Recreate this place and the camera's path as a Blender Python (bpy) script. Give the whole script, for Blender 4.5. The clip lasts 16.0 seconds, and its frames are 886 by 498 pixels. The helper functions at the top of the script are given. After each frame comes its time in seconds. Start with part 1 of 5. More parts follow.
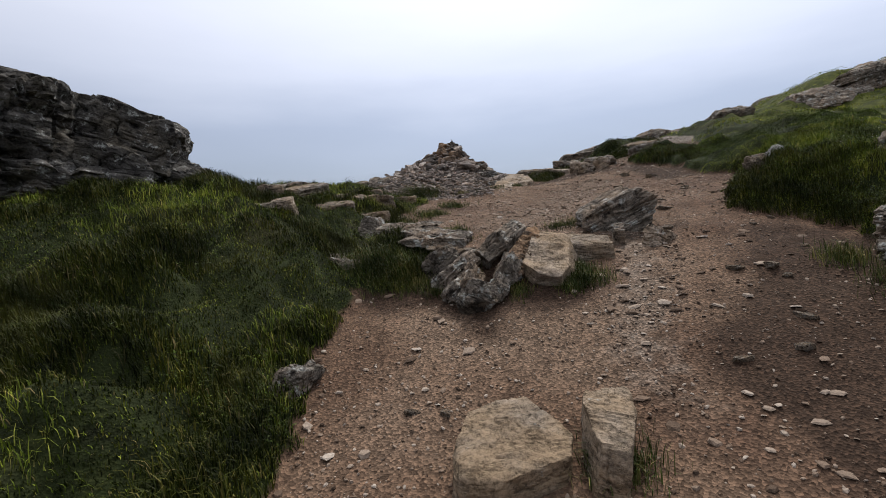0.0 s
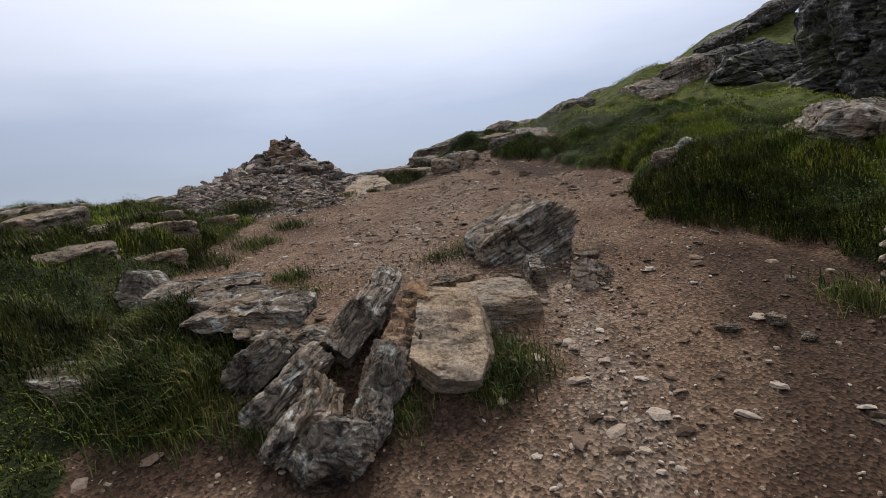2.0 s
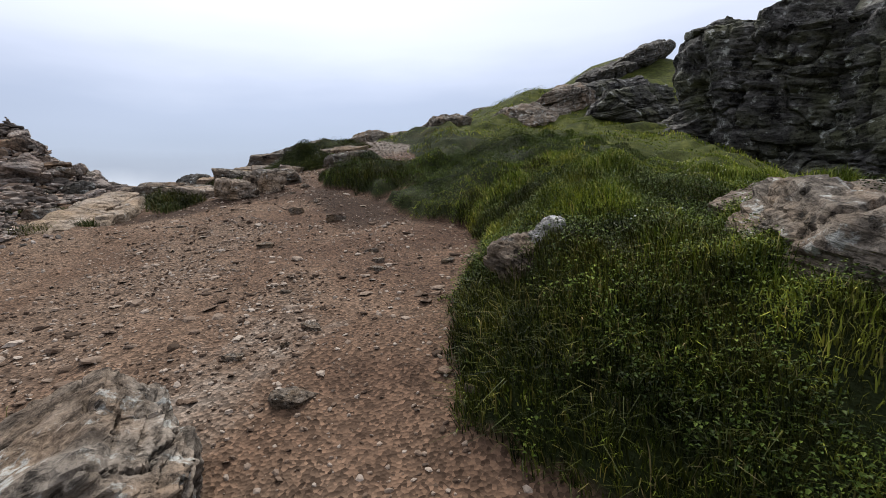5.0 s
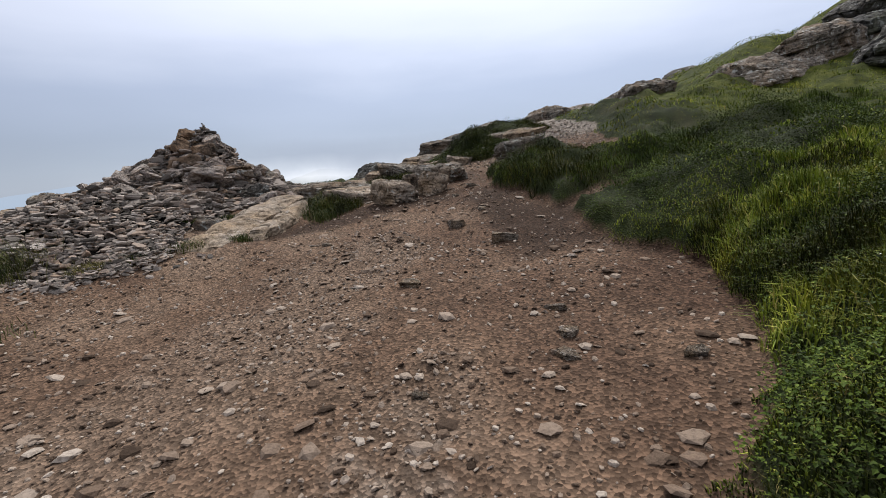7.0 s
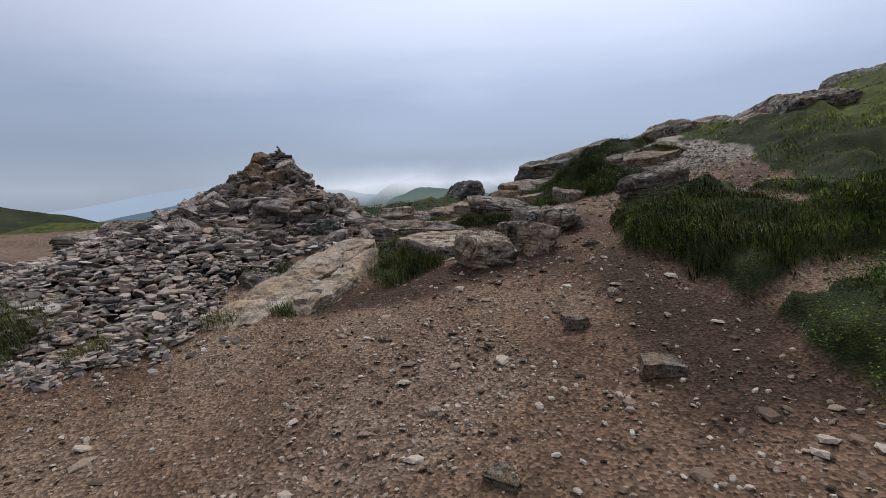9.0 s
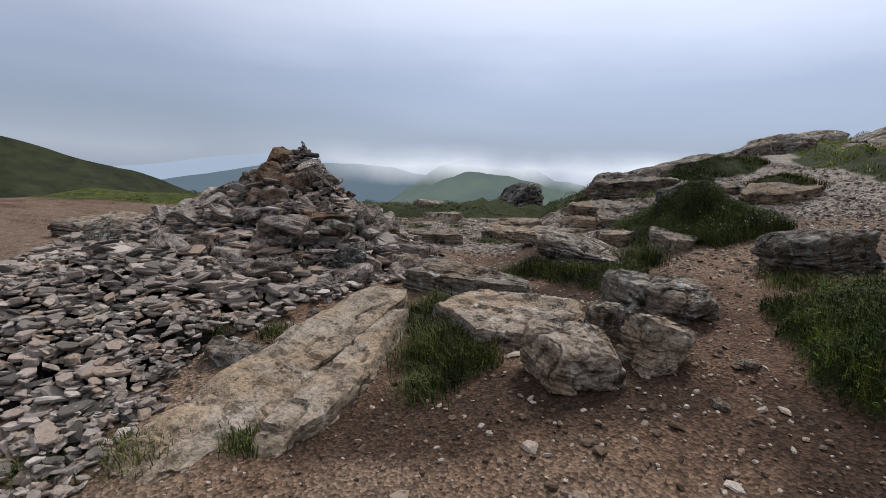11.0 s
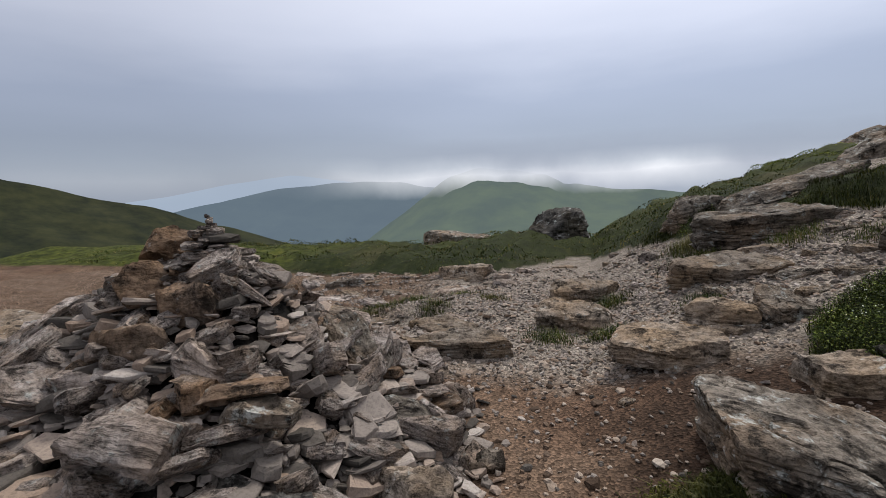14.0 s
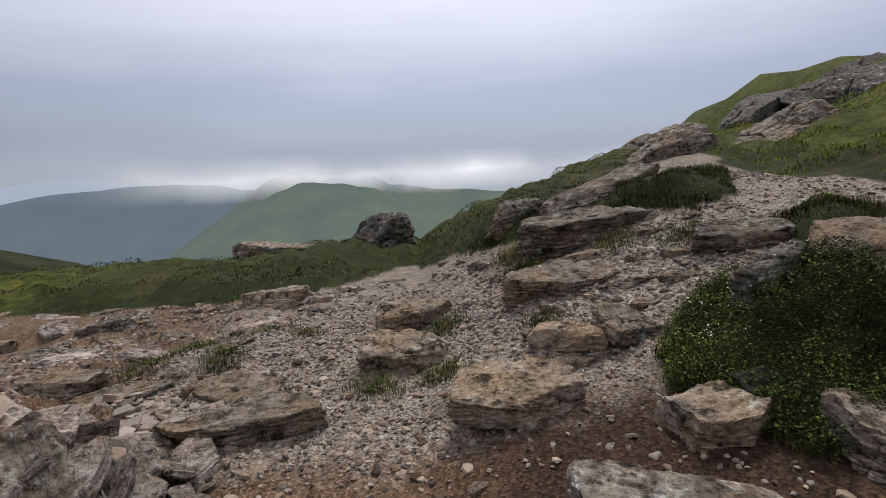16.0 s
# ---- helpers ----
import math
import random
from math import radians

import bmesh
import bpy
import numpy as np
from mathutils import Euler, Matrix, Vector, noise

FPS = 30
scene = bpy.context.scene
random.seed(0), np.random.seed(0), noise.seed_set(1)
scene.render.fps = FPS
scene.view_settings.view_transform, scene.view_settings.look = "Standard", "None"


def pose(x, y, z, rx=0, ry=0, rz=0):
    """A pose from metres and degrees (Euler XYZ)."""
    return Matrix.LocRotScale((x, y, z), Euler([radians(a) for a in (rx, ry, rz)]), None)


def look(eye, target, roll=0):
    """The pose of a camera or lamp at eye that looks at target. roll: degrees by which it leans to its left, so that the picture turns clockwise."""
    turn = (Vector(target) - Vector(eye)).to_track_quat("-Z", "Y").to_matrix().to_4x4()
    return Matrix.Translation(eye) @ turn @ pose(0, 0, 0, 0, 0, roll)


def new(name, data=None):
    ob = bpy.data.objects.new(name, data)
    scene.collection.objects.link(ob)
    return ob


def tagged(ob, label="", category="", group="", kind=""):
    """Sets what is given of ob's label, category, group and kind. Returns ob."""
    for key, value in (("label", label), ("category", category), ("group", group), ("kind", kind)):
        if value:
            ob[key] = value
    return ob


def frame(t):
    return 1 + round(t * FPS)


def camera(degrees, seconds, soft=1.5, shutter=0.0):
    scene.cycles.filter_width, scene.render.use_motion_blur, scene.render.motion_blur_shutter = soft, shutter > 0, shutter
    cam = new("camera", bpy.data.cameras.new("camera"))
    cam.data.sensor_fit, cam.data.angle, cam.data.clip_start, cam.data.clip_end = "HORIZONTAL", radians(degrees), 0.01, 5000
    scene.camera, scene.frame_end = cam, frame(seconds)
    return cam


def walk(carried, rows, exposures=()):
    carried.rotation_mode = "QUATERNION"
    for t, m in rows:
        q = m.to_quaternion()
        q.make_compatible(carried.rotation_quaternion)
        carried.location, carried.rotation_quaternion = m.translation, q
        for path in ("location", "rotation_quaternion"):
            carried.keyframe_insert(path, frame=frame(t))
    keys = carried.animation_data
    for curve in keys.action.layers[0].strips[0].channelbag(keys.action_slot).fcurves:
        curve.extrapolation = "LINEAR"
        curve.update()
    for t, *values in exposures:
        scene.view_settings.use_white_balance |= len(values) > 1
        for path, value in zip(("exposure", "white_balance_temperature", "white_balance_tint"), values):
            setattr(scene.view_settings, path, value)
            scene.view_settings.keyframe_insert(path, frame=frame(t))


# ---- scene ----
cam = camera(86.0, 16.0, soft=0.85)
PATH = [
    (0, (2.177, 0.463, 1.259), (1.839, 2.43, 1.13), -3.1),
    (0.5, (2.066, 0.931, 1.349), (1.81, 2.911, 1.224), -4.1),
    (1, (2.029, 1.325, 1.414), (1.898, 3.317, 1.287), -5.4),
    (1.5, (2.079, 1.8, 1.547), (2.077, 3.796, 1.419), -7.3),
    (2, (2.087, 2.286, 1.569), (2.346, 4.259, 1.362), -6.7),
    (2.5, (2.282, 2.523, 1.655), (2.829, 4.429, 1.397), -6.4),
    (3, (2.61, 2.881, 1.74), (3.318, 4.733, 1.482), -6.2),
    (3.2, (2.675, 2.958, 1.764), (3.447, 4.786, 1.513), -5.9),
    (5.3, (3.866, 4.71, 2.006), (4.562, 6.573, 1.791), -1.2),
    (5.5, (3.917, 4.8, 2.019), (4.6, 6.666, 1.794), -0.3),
    (6, (4.024, 5.11, 2.116), (4.374, 7.071, 1.942), 1.2),
    (6.5, (4.016, 5.429, 2.199), (4.154, 7.408, 1.945), -1.7),
    (7, (3.988, 5.855, 2.264), (3.983, 7.835, 1.983), -3.5),
    (7.5, (3.98, 6.336, 2.354), (3.812, 8.312, 2.099), -5.3),
    (8, (3.907, 6.676, 2.469), (3.69, 8.649, 2.222), -4.5),
    (8.5, (3.902, 6.888, 2.594), (3.664, 8.859, 2.357), -2.0),
    (9, (3.887, 7.235, 2.651), (3.504, 9.184, 2.419), -2.0),
    (9.2, (3.833, 7.353, 2.681), (3.4, 9.291, 2.446), -1.9),
    (11.3, (3.378, 8.929, 3.087), (2.822, 10.825, 2.777), 3.0),
    (11.5, (3.299, 9.121, 3.085), (2.758, 11.021, 2.772), 2.0),
    (12, (3.066, 9.789, 3.122), (2.464, 11.674, 2.831), 0.8),
    (12.5, (2.787, 10.271, 3.212), (2.137, 12.145, 2.952), -0.1),
    (13, (2.621, 10.539, 3.388), (1.989, 12.417, 3.123), -0.1),
    (13.5, (2.529, 10.911, 3.379), (1.921, 12.8, 3.131), -0.2),
    (14, (2.562, 11.212, 3.508), (1.949, 13.099, 3.255), -1.5),
    (14.5, (2.492, 11.382, 3.554), (2.009, 13.305, 3.291), -1.6),
    (15, (2.481, 11.621, 3.583), (2.18, 13.582, 3.324), -2.3),
    (15.5, (2.575, 11.93, 3.558), (2.42, 13.906, 3.289), -3.2),
    (16, (2.56, 12.147, 3.562), (2.642, 14.127, 3.291), -2.3),
]
walk(cam, [(t, look(eye, target, roll)) for t, eye, target, roll in PATH],
     [(0, 0.16, 6350, 10), (0.5, 0.06, 6300, 10), (1, 0.08, 6300, 10), (2, 0.12, 6350, 10), (3, 0.5, 6500, 12), (5.5, 0.28, 6300, 10), (6, 0.46, 6400, 10), (6.5, 0.32, 6350, 10), (7.5, 0.2, 6250, 10), (8, 0.1, 6150, 10), (9, -0.04, 6000, 10), (12, 0.06, 6200, 10), (14.5, -0.06, 6400, 11), (16, -0.04, 6500, 12)])

# ---- light: a low overcast, the sun a broad glow behind it, ahead of the walk ----
SUN_ELEVATION, SUN_AZIMUTH = 56.0, 12.0
world = bpy.data.worlds.new("overcast_sky")
scene.world = world
world.use_nodes = True
wn, wl = world.node_tree.nodes, world.node_tree.links
wn.clear()
w_out, w_bg = wn.new("ShaderNodeOutputWorld"), wn.new("ShaderNodeBackground")
w_sky = wn.new("ShaderNodeTexSky")
w_sky.sky_type, w_sky.sun_disc = "NISHITA", False
w_sky.sun_elevation, w_sky.sun_rotation = radians(SUN_ELEVATION), radians(-SUN_AZIMUTH)
w_coord, w_sep = wn.new("ShaderNodeTexCoord"), wn.new("ShaderNodeSeparateXYZ")
w_map, w_noise = wn.new("ShaderNodeMapping"), wn.new("ShaderNodeTexNoise")
w_map.inputs["Scale"].default_value = (1.2, 1.2, 5.0)
w_noise.inputs["Scale"].default_value, w_noise.inputs["Detail"].default_value = 1.6, 5.0
w_add = wn.new("ShaderNodeMath")
w_add.operation = "MULTIPLY_ADD"
w_add.inputs[1].default_value = 0.14
w_ramp = wn.new("ShaderNodeValToRGB")
CLOUD_RAMP = [(0.0, (0.394, 0.460, 0.575)), (0.05, (0.394, 0.450, 0.564)), (0.10, (0.364, 0.410, 0.522)), (0.18, (0.433, 0.480, 0.606)),
              (0.28, (0.715, 0.745, 0.86)), (0.40, (0.90, 0.915, 1.01)), (0.60, (1.005, 1.010, 1.087)), (1.0, (1.064, 1.060, 1.097))]
while len(w_ramp.color_ramp.elements) < len(CLOUD_RAMP):
    w_ramp.color_ramp.elements.new(0.5)
for e, (at_, c) in zip(w_ramp.color_ramp.elements, CLOUD_RAMP):
    e.position, e.color = at_, (*c, 1)
w_mix = wn.new("ShaderNodeMixRGB")
w_mix.inputs[0].default_value = 0.02
wl.new(w_coord.outputs["Generated"], w_sep.inputs[0])
wl.new(w_coord.outputs["Generated"], w_map.inputs[0])
wl.new(w_map.outputs[0], w_noise.inputs["Vector"])
wl.new(w_noise.outputs["Fac"], w_add.inputs[0])
wl.new(w_sep.outputs["Z"], w_add.inputs[2])
w_sub = wn.new("ShaderNodeMath")
w_sub.operation = "SUBTRACT"
w_sub.inputs[1].default_value = 0.07
wl.new(w_add.outputs[0], w_sub.inputs[0])
wl.new(w_sub.outputs[0], w_ramp.inputs[0])
wl.new(w_ramp.outputs[0], w_mix.inputs[1])
wl.new(w_sky.outputs[0], w_mix.inputs[2])
# the cloud is thinner and brighter towards the sun
w_dot, w_glow, w_tint = wn.new("ShaderNodeVectorMath"), wn.new("ShaderNodeMapRange"), wn.new("ShaderNodeMixRGB")
w_dot.operation = "DOT_PRODUCT"
w_dot.inputs[1].default_value = (math.sin(radians(SUN_AZIMUTH + 4)) * math.cos(radians(38)), math.cos(radians(SUN_AZIMUTH + 4)) * math.cos(radians(38)), math.sin(radians(38)))
for socket, value in zip(w_glow.inputs[1:5], (0.45, 1.0, 0.84, 1.16)):
    socket.default_value = value
w_tint.blend_type, w_tint.inputs[0].default_value = "MULTIPLY", 1.0
wl.new(w_coord.outputs["Generated"], w_dot.inputs[0])
wl.new(w_dot.outputs["Value"], w_glow.inputs[0])
wl.new(w_mix.outputs[0], w_tint.inputs[1])
wl.new(w_glow.outputs[0], w_tint.inputs[2])
wl.new(w_tint.outputs[0], w_bg.inputs["Color"])
wl.new(w_bg.outputs[0], w_out.inputs["Surface"])
w_bg.inputs["Strength"].default_value = 0.85
sun = new("sun", bpy.data.lights.new("sun", "SUN"))
sun.data.energy, sun.data.angle, sun.data.color = 2.9, radians(14), (1.0, 0.95, 0.87)
sun.matrix_world = look((0, 0, 60), (-40 * math.sin(radians(SUN_AZIMUTH)), -40 * math.cos(radians(SUN_AZIMUTH)), 60 - 40 * math.tan(radians(SUN_ELEVATION))))

# ---- the lie of the land ----
def vhash(i, j, k, seed):
    n = (i * 374761393 + j * 668265263 + k * 2147483647 + seed * 1274126177) & 0xFFFFFFFF
    n = ((n ^ (n >> 13)) * 1274126177) & 0xFFFFFFFF
    n = ((n ^ (n >> 15)) * 2246822519) & 0xFFFFFFFF
    return ((n ^ (n >> 16)) & 0xFFFF) / 32767.5 - 1.0


def vnoise(x, y, z=0.0, seed=0):
    """Value noise between -1 and 1 on arrays."""
    x, y, z = np.broadcast_arrays(np.asarray(x, float), np.asarray(y, float), np.asarray(z, float))
    i, j, k = (np.floor(a).astype(np.int64) for a in (x, y, z))
    u, v, w = x - i, y - j, z - k
    u, v, w = (a * a * (3 - 2 * a) for a in (u, v, w))
    total = 0
    for a in (0, 1):
        for b in (0, 1):
            for c in (0, 1):
                weight = (u if a else 1 - u) * (v if b else 1 - v) * (w if c else 1 - w)
                total = total + weight * vhash(i + a, j + b, k + c, seed)
    return total


def fbm(x, y, z=0.0, octaves=3, seed=0):
    total, size = 0, 1.0
    for o in range(octaves):
        total = total + size * vnoise(x * 2.03 ** o, y * 2.03 ** o, np.asarray(z) * 2.03 ** o, seed + o)
        size *= 0.5
    return total


def smooth(a, b, x):
    t = np.clip((x - a) / (b - a), 0, 1)
    return t * t * (3 - 2 * t)


def blend(knots, values, x, wide=0.6):
    """A piecewise line with its corners rounded off."""
    return sum(np.interp(x + d * wide, knots, values) for d in (-1, -0.5, 0, 0.5, 1)) / 5


def poly_distance(x, y, corners):
    """Signed distance to a closed outline on the plan, positive inside."""
    best, inside = np.full(np.shape(x), 1e9), np.zeros(np.shape(x), bool)
    for (ax, ay), (bx, by) in zip(corners, corners[1:] + corners[:1]):
        t = np.clip(((x - ax) * (bx - ax) + (y - ay) * (by - ay)) / ((bx - ax) ** 2 + (by - ay) ** 2 + 1e-9), 0, 1)
        best = np.minimum(best, np.hypot(x - ax - t * (bx - ax), y - ay - t * (by - ay)))
        cross = (ay > y) != (by > y)
        inside ^= cross & (x < (bx - ax) * (y - ay) / (by - ay + 1e-12) + ax)
    return np.where(inside, best, -best)


# hollows and swells of the hillside: place, height, reach
LUMPS = [(8.2, 18.3, -0.66, 1.5, 1.5), (5.4, 21.4, -0.2, 1.6, 1.8), (12.2, 18.7, 0.55, 1.7, 1.5), (14.2, 21.6, 0.35, 1.8, 1.8), (22.0, 25.8, 0.6, 4.0, 4.0), (27.0, 46.0, 1.9, 8.0, 11.0), (7.6, 22.2, 0.15, 1.4, 1.6),
         (9.0, 21.1, -0.5, 1.3, 1.4), (10.8, 18.8, -0.35, 0.9, 1.2), (6.3, 22.3, -0.2, 1.0, 1.2)]


def base_height(x, y):
    """The bare slope: a saddle that climbs ahead, a bank on its left, a hillside on its right, a valley beyond."""
    h = blend([-40, -5, 0, 2.85, 4.2, 6, 7, 9, 10.5, 12, 14.2, 16, 20, 22, 24, 26, 30, 40],
              [-8, -1.1, -0.42, 0.06, 0.58, 1.07, 1.22, 1.51, 1.86, 2.10, 2.15, 2.2, 2.2, 2.13, 1.97, 1.6, 0.8, -1.2], y)
    rise = blend([-40, 2, 5, 10, 12, 13, 14.5, 17, 18.5, 22, 60], [0.1, 0.1, 0.11, 0.1, 0.13, 0.19, 0.32, 0.52, 0.62, 0.66, 0.8], y)
    e = np.maximum(x - 2.5, 0)
    h = h + rise * np.where(e > 0, 4.2 * (1 - np.exp(-e / 4.2)), 0) + 0.12 * np.clip(x - 11, 0, 25) * smooth(12, 24, y)
    far = (x - 10) * 0.55 + (y - 20) * 0.5
    h = h + (0.41 * np.clip(far - 10, 0, 12) - 0.75 * np.maximum(far - 23, 0)) * smooth(17, 29, x)
    h = h + 2.6 * np.exp(-((x - 22.6) / 5.5) ** 2 - ((y - 27.0) / 5.0) ** 2)
    bank = blend([-40, 2, 4.5, 7, 9.5, 12, 30], [0.18, 0.21, 0.22, 0.13, 0.02, -0.05, -0.12], y)
    h = h + bank * np.minimum(np.maximum(0.9 - x, 0), 2.5 + 0.15 * np.abs(x)) * smooth(0.9, -0.4, x)
    gully = smooth(0, 3.0, (x - 6.9) * 0.83 - (y - 5.6) * 0.55) * smooth(15, 9, y)
    h = h - 1.5 * gully - 0.02 * np.maximum(x - 20, 0) * smooth(15, 9, y)
    h = h + 0.16 * np.exp(-((x - 1.95) / 0.55) ** 2 - ((y - 4.95) / 0.42) ** 2)
    for cx, cy, dz, sx, sy in LUMPS:
        h = h + dz * np.exp(-((x - cx) / sx) ** 2 - ((y - cy) / sy) ** 2)
    past = y - 27 - 0.9 * np.maximum(x - 1, 0) + 0.15 * np.minimum(x, 0)
    h = h - 0.33 * np.maximum(past, 0) * smooth(0, 16, past) - 0.25 * np.maximum(-x - 9, 0) * smooth(-9, -30, x) * smooth(4, 14, y)
    return np.maximum(h, -420)
# ---- end of the lie of the land ----

# ---- materials ----
def material(name):
    m = bpy.data.materials.new(name)
    m.use_nodes = True
    m.node_tree.nodes.clear()
    n, l = m.node_tree.nodes, m.node_tree.links
    out, bsdf = n.new("ShaderNodeOutputMaterial"), n.new("ShaderNodeBsdfPrincipled")
    l.new(bsdf.outputs[0], out.inputs["Surface"])
    bsdf.inputs["Roughness"].default_value = 0.9
    bsdf.inputs["Specular IOR Level"].default_value = 0.08
    return m, n, l, bsdf


def noise_node(n, l, vector, scale, detail=4.0, rough=0.55):
    t = n.new("ShaderNodeTexNoise")
    t.inputs["Scale"].default_value, t.inputs["Detail"].default_value, t.inputs["Roughness"].default_value = scale, detail, rough
    l.new(vector, t.inputs["Vector"])
    return t.outputs["Fac"]


def ramp_node(n, l, fac, stops):
    r = n.new("ShaderNodeValToRGB")
    while len(r.color_ramp.elements) < len(stops):
        r.color_ramp.elements.new(0.5)
    for e, (p, c) in zip(r.color_ramp.elements, stops):
        e.position, e.color = p, (*c, 1) if len(c) == 3 else c
    l.new(fac, r.inputs[0])
    return r.outputs[0]


def mix_node(n, l, fac, a, b, how="MIX"):
    x = n.new("ShaderNodeMixRGB")
    x.blend_type = how
    for socket, value in zip(x.inputs, (fac, a, b)):
        if isinstance(value, (int, float)):
            socket.default_value = value
        elif isinstance(value, tuple):
            socket.default_value = (*value, 1)
        else:
            l.new(value, socket)
    return x.outputs[0]


def math_node(n, l, how, a, b=0.0, clamp=False):
    x = n.new("ShaderNodeMath")
    x.operation, x.use_clamp = how, clamp
    for socket, value in zip(x.inputs, (a, b)):
        if isinstance(value, (int, float)):
            socket.default_value = value
        else:
            l.new(value, socket)
    return x.outputs[0]


def bump_node(n, l, bsdf, height, distance, strength=1.0):
    b = n.new("ShaderNodeBump")
    b.inputs["Distance"].default_value, b.inputs["Strength"].default_value = distance, strength
    l.new(height, b.inputs["Height"])
    l.new(b.outputs[0], bsdf.inputs["Normal"])


def rock_material(name, dark, mid, light, warm, warm_amount, lichen, size=1.0, band=16.0):
    """Foliated schist: bands and cracks along the local z, rusty stains, grey-white lichen."""
    m, n, l, bsdf = material(name)
    co = n.new("ShaderNodeTexCoord").outputs["Object"]
    info = n.new("ShaderNodeObjectInfo")
    shift = n.new("ShaderNodeVectorMath")
    shift.operation = "MULTIPLY_ADD"
    shift.inputs[1].default_value = (1, 1, 1)
    l.new(co, shift.inputs[0])
    off = n.new("ShaderNodeVectorMath")
    off.operation = "SCALE"
    off.inputs[0].default_value = (37.0, 19.0, 53.0)
    l.new(info.outputs["Random"], off.inputs["Scale"])
    l.new(off.outputs[0], shift.inputs[2])
    vec = shift.outputs[0]
    flat = n.new("ShaderNodeMapping")
    flat.inputs["Scale"].default_value = (2.6 / size, 2.6 / size, 0.6 * band / size)
    l.new(vec, flat.inputs[0])
    bands = noise_node(n, l, flat.outputs[0], 1.0, 7.0, 0.62)
    grain = noise_node(n, l, vec, 42.0 / size, 5.0, 0.7)
    broad = noise_node(n, l, vec, 2.2 / size, 4.0, 0.6)
    mottle = noise_node(n, l, vec, 4.5 / size, 6.0, 0.68)
    fold = mix_node(n, l, 0.10 * size, vec, noise_node(n, l, vec, 2.6 / size, 3.0), "ADD")
    leaf_map = n.new("ShaderNodeMapping")
    leaf_map.inputs["Scale"].default_value = (9.0 / size, 9.0 / size, 2.0 * band / size)
    l.new(fold, leaf_map.inputs[0])
    leaf = noise_node(n, l, leaf_map.outputs[0], 1.0, 5.0, 0.65)
    tone = mix_node(n, l, 0.5, mix_node(n, l, 0.5, bands, leaf), mottle)
    colour = ramp_node(n, l, tone, [(0.35, dark), (0.5, mid), (0.64, light)])
    colour = mix_node(n, l, ramp_node(n, l, broad, [(0.5 - 0.25 * warm_amount, (0, 0, 0)), (0.72 - 0.2 * warm_amount, (1, 1, 1))]), colour, warm)
    colour = mix_node(n, l, ramp_node(n, l, grain, [(0.3, (0.3, 0.3, 0.3)), (0.66, (1.3, 1.3, 1.3))]), (0, 0, 0), colour)
    spots = noise_node(n, l, vec, 9.0 / size, 6.0, 0.7)
    colour = mix_node(n, l, ramp_node(n, l, spots, [(0.64 - 0.1 * lichen, (0, 0, 0)), (0.70 - 0.1 * lichen, (0.75, 0.75, 0.75))]), colour, (0.42, 0.43, 0.40))
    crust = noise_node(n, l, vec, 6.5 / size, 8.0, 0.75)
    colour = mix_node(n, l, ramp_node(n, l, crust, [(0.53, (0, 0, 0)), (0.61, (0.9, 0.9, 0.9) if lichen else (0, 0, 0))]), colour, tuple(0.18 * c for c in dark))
    joint = n.new("ShaderNodeTexVoronoi")
    joint.feature = "DISTANCE_TO_EDGE"
    joint.inputs["Scale"].default_value = 1.0
    stretch = n.new("ShaderNodeMapping")
    stretch.inputs["Scale"].default_value = (3.5 / size, 3.5 / size, 0.8 * band / size)
    wobble = mix_node(n, l, 0.06 * size, vec, noise_node(n, l, vec, 5.0 / size, 3.0), "ADD")
    l.new(wobble, stretch.inputs[0])
    l.new(stretch.outputs[0], joint.inputs["Vector"])
    seam = ramp_node(n, l, joint.outputs["Distance"], [(0.0, (0.25, 0.25, 0.25)), (0.06, (0.85, 0.85, 0.85)), (0.12, (1, 1, 1))])
    colour = mix_node(n, l, 0.15, colour, seam, "MULTIPLY")
    colour = mix_node(n, l, 0.7, colour, ramp_node(n, l, leaf, [(0.35, (0.25, 0.24, 0.23)), (0.45, (0.95, 0.95, 0.95)), (0.65, (1.2, 1.2, 1.2))]), "MULTIPLY")
    tint = math_node(n, l, "MULTIPLY_ADD", info.outputs["Random"], 0.5)
    tint.node.inputs[2].default_value = 0.72
    colour = mix_node(n, l, 1.0, colour, tint, "MULTIPLY")
    l.new(colour, bsdf.inputs["Base Color"])
    bsdf.inputs["Roughness"].default_value = 0.82
    crack = ramp_node(n, l, bands, [(0.34, (0, 0, 0)), (0.46, (0.7, 0.7, 0.7)), (0.7, (1, 1, 1))])
    relief = mix_node(n, l, 0.5, mix_node(n, l, 0.2, crack, seam, "MULTIPLY"), mottle)
    height = mix_node(n, l, 0.3, mix_node(n, l, 0.45, relief, ramp_node(n, l, leaf, [(0.36, (0, 0, 0)), (0.5, (0.75, 0.75, 0.75)), (0.7, (1, 1, 1))])), grain)
    bump_node(n, l, bsdf, height, 0.04 * size)
    return m


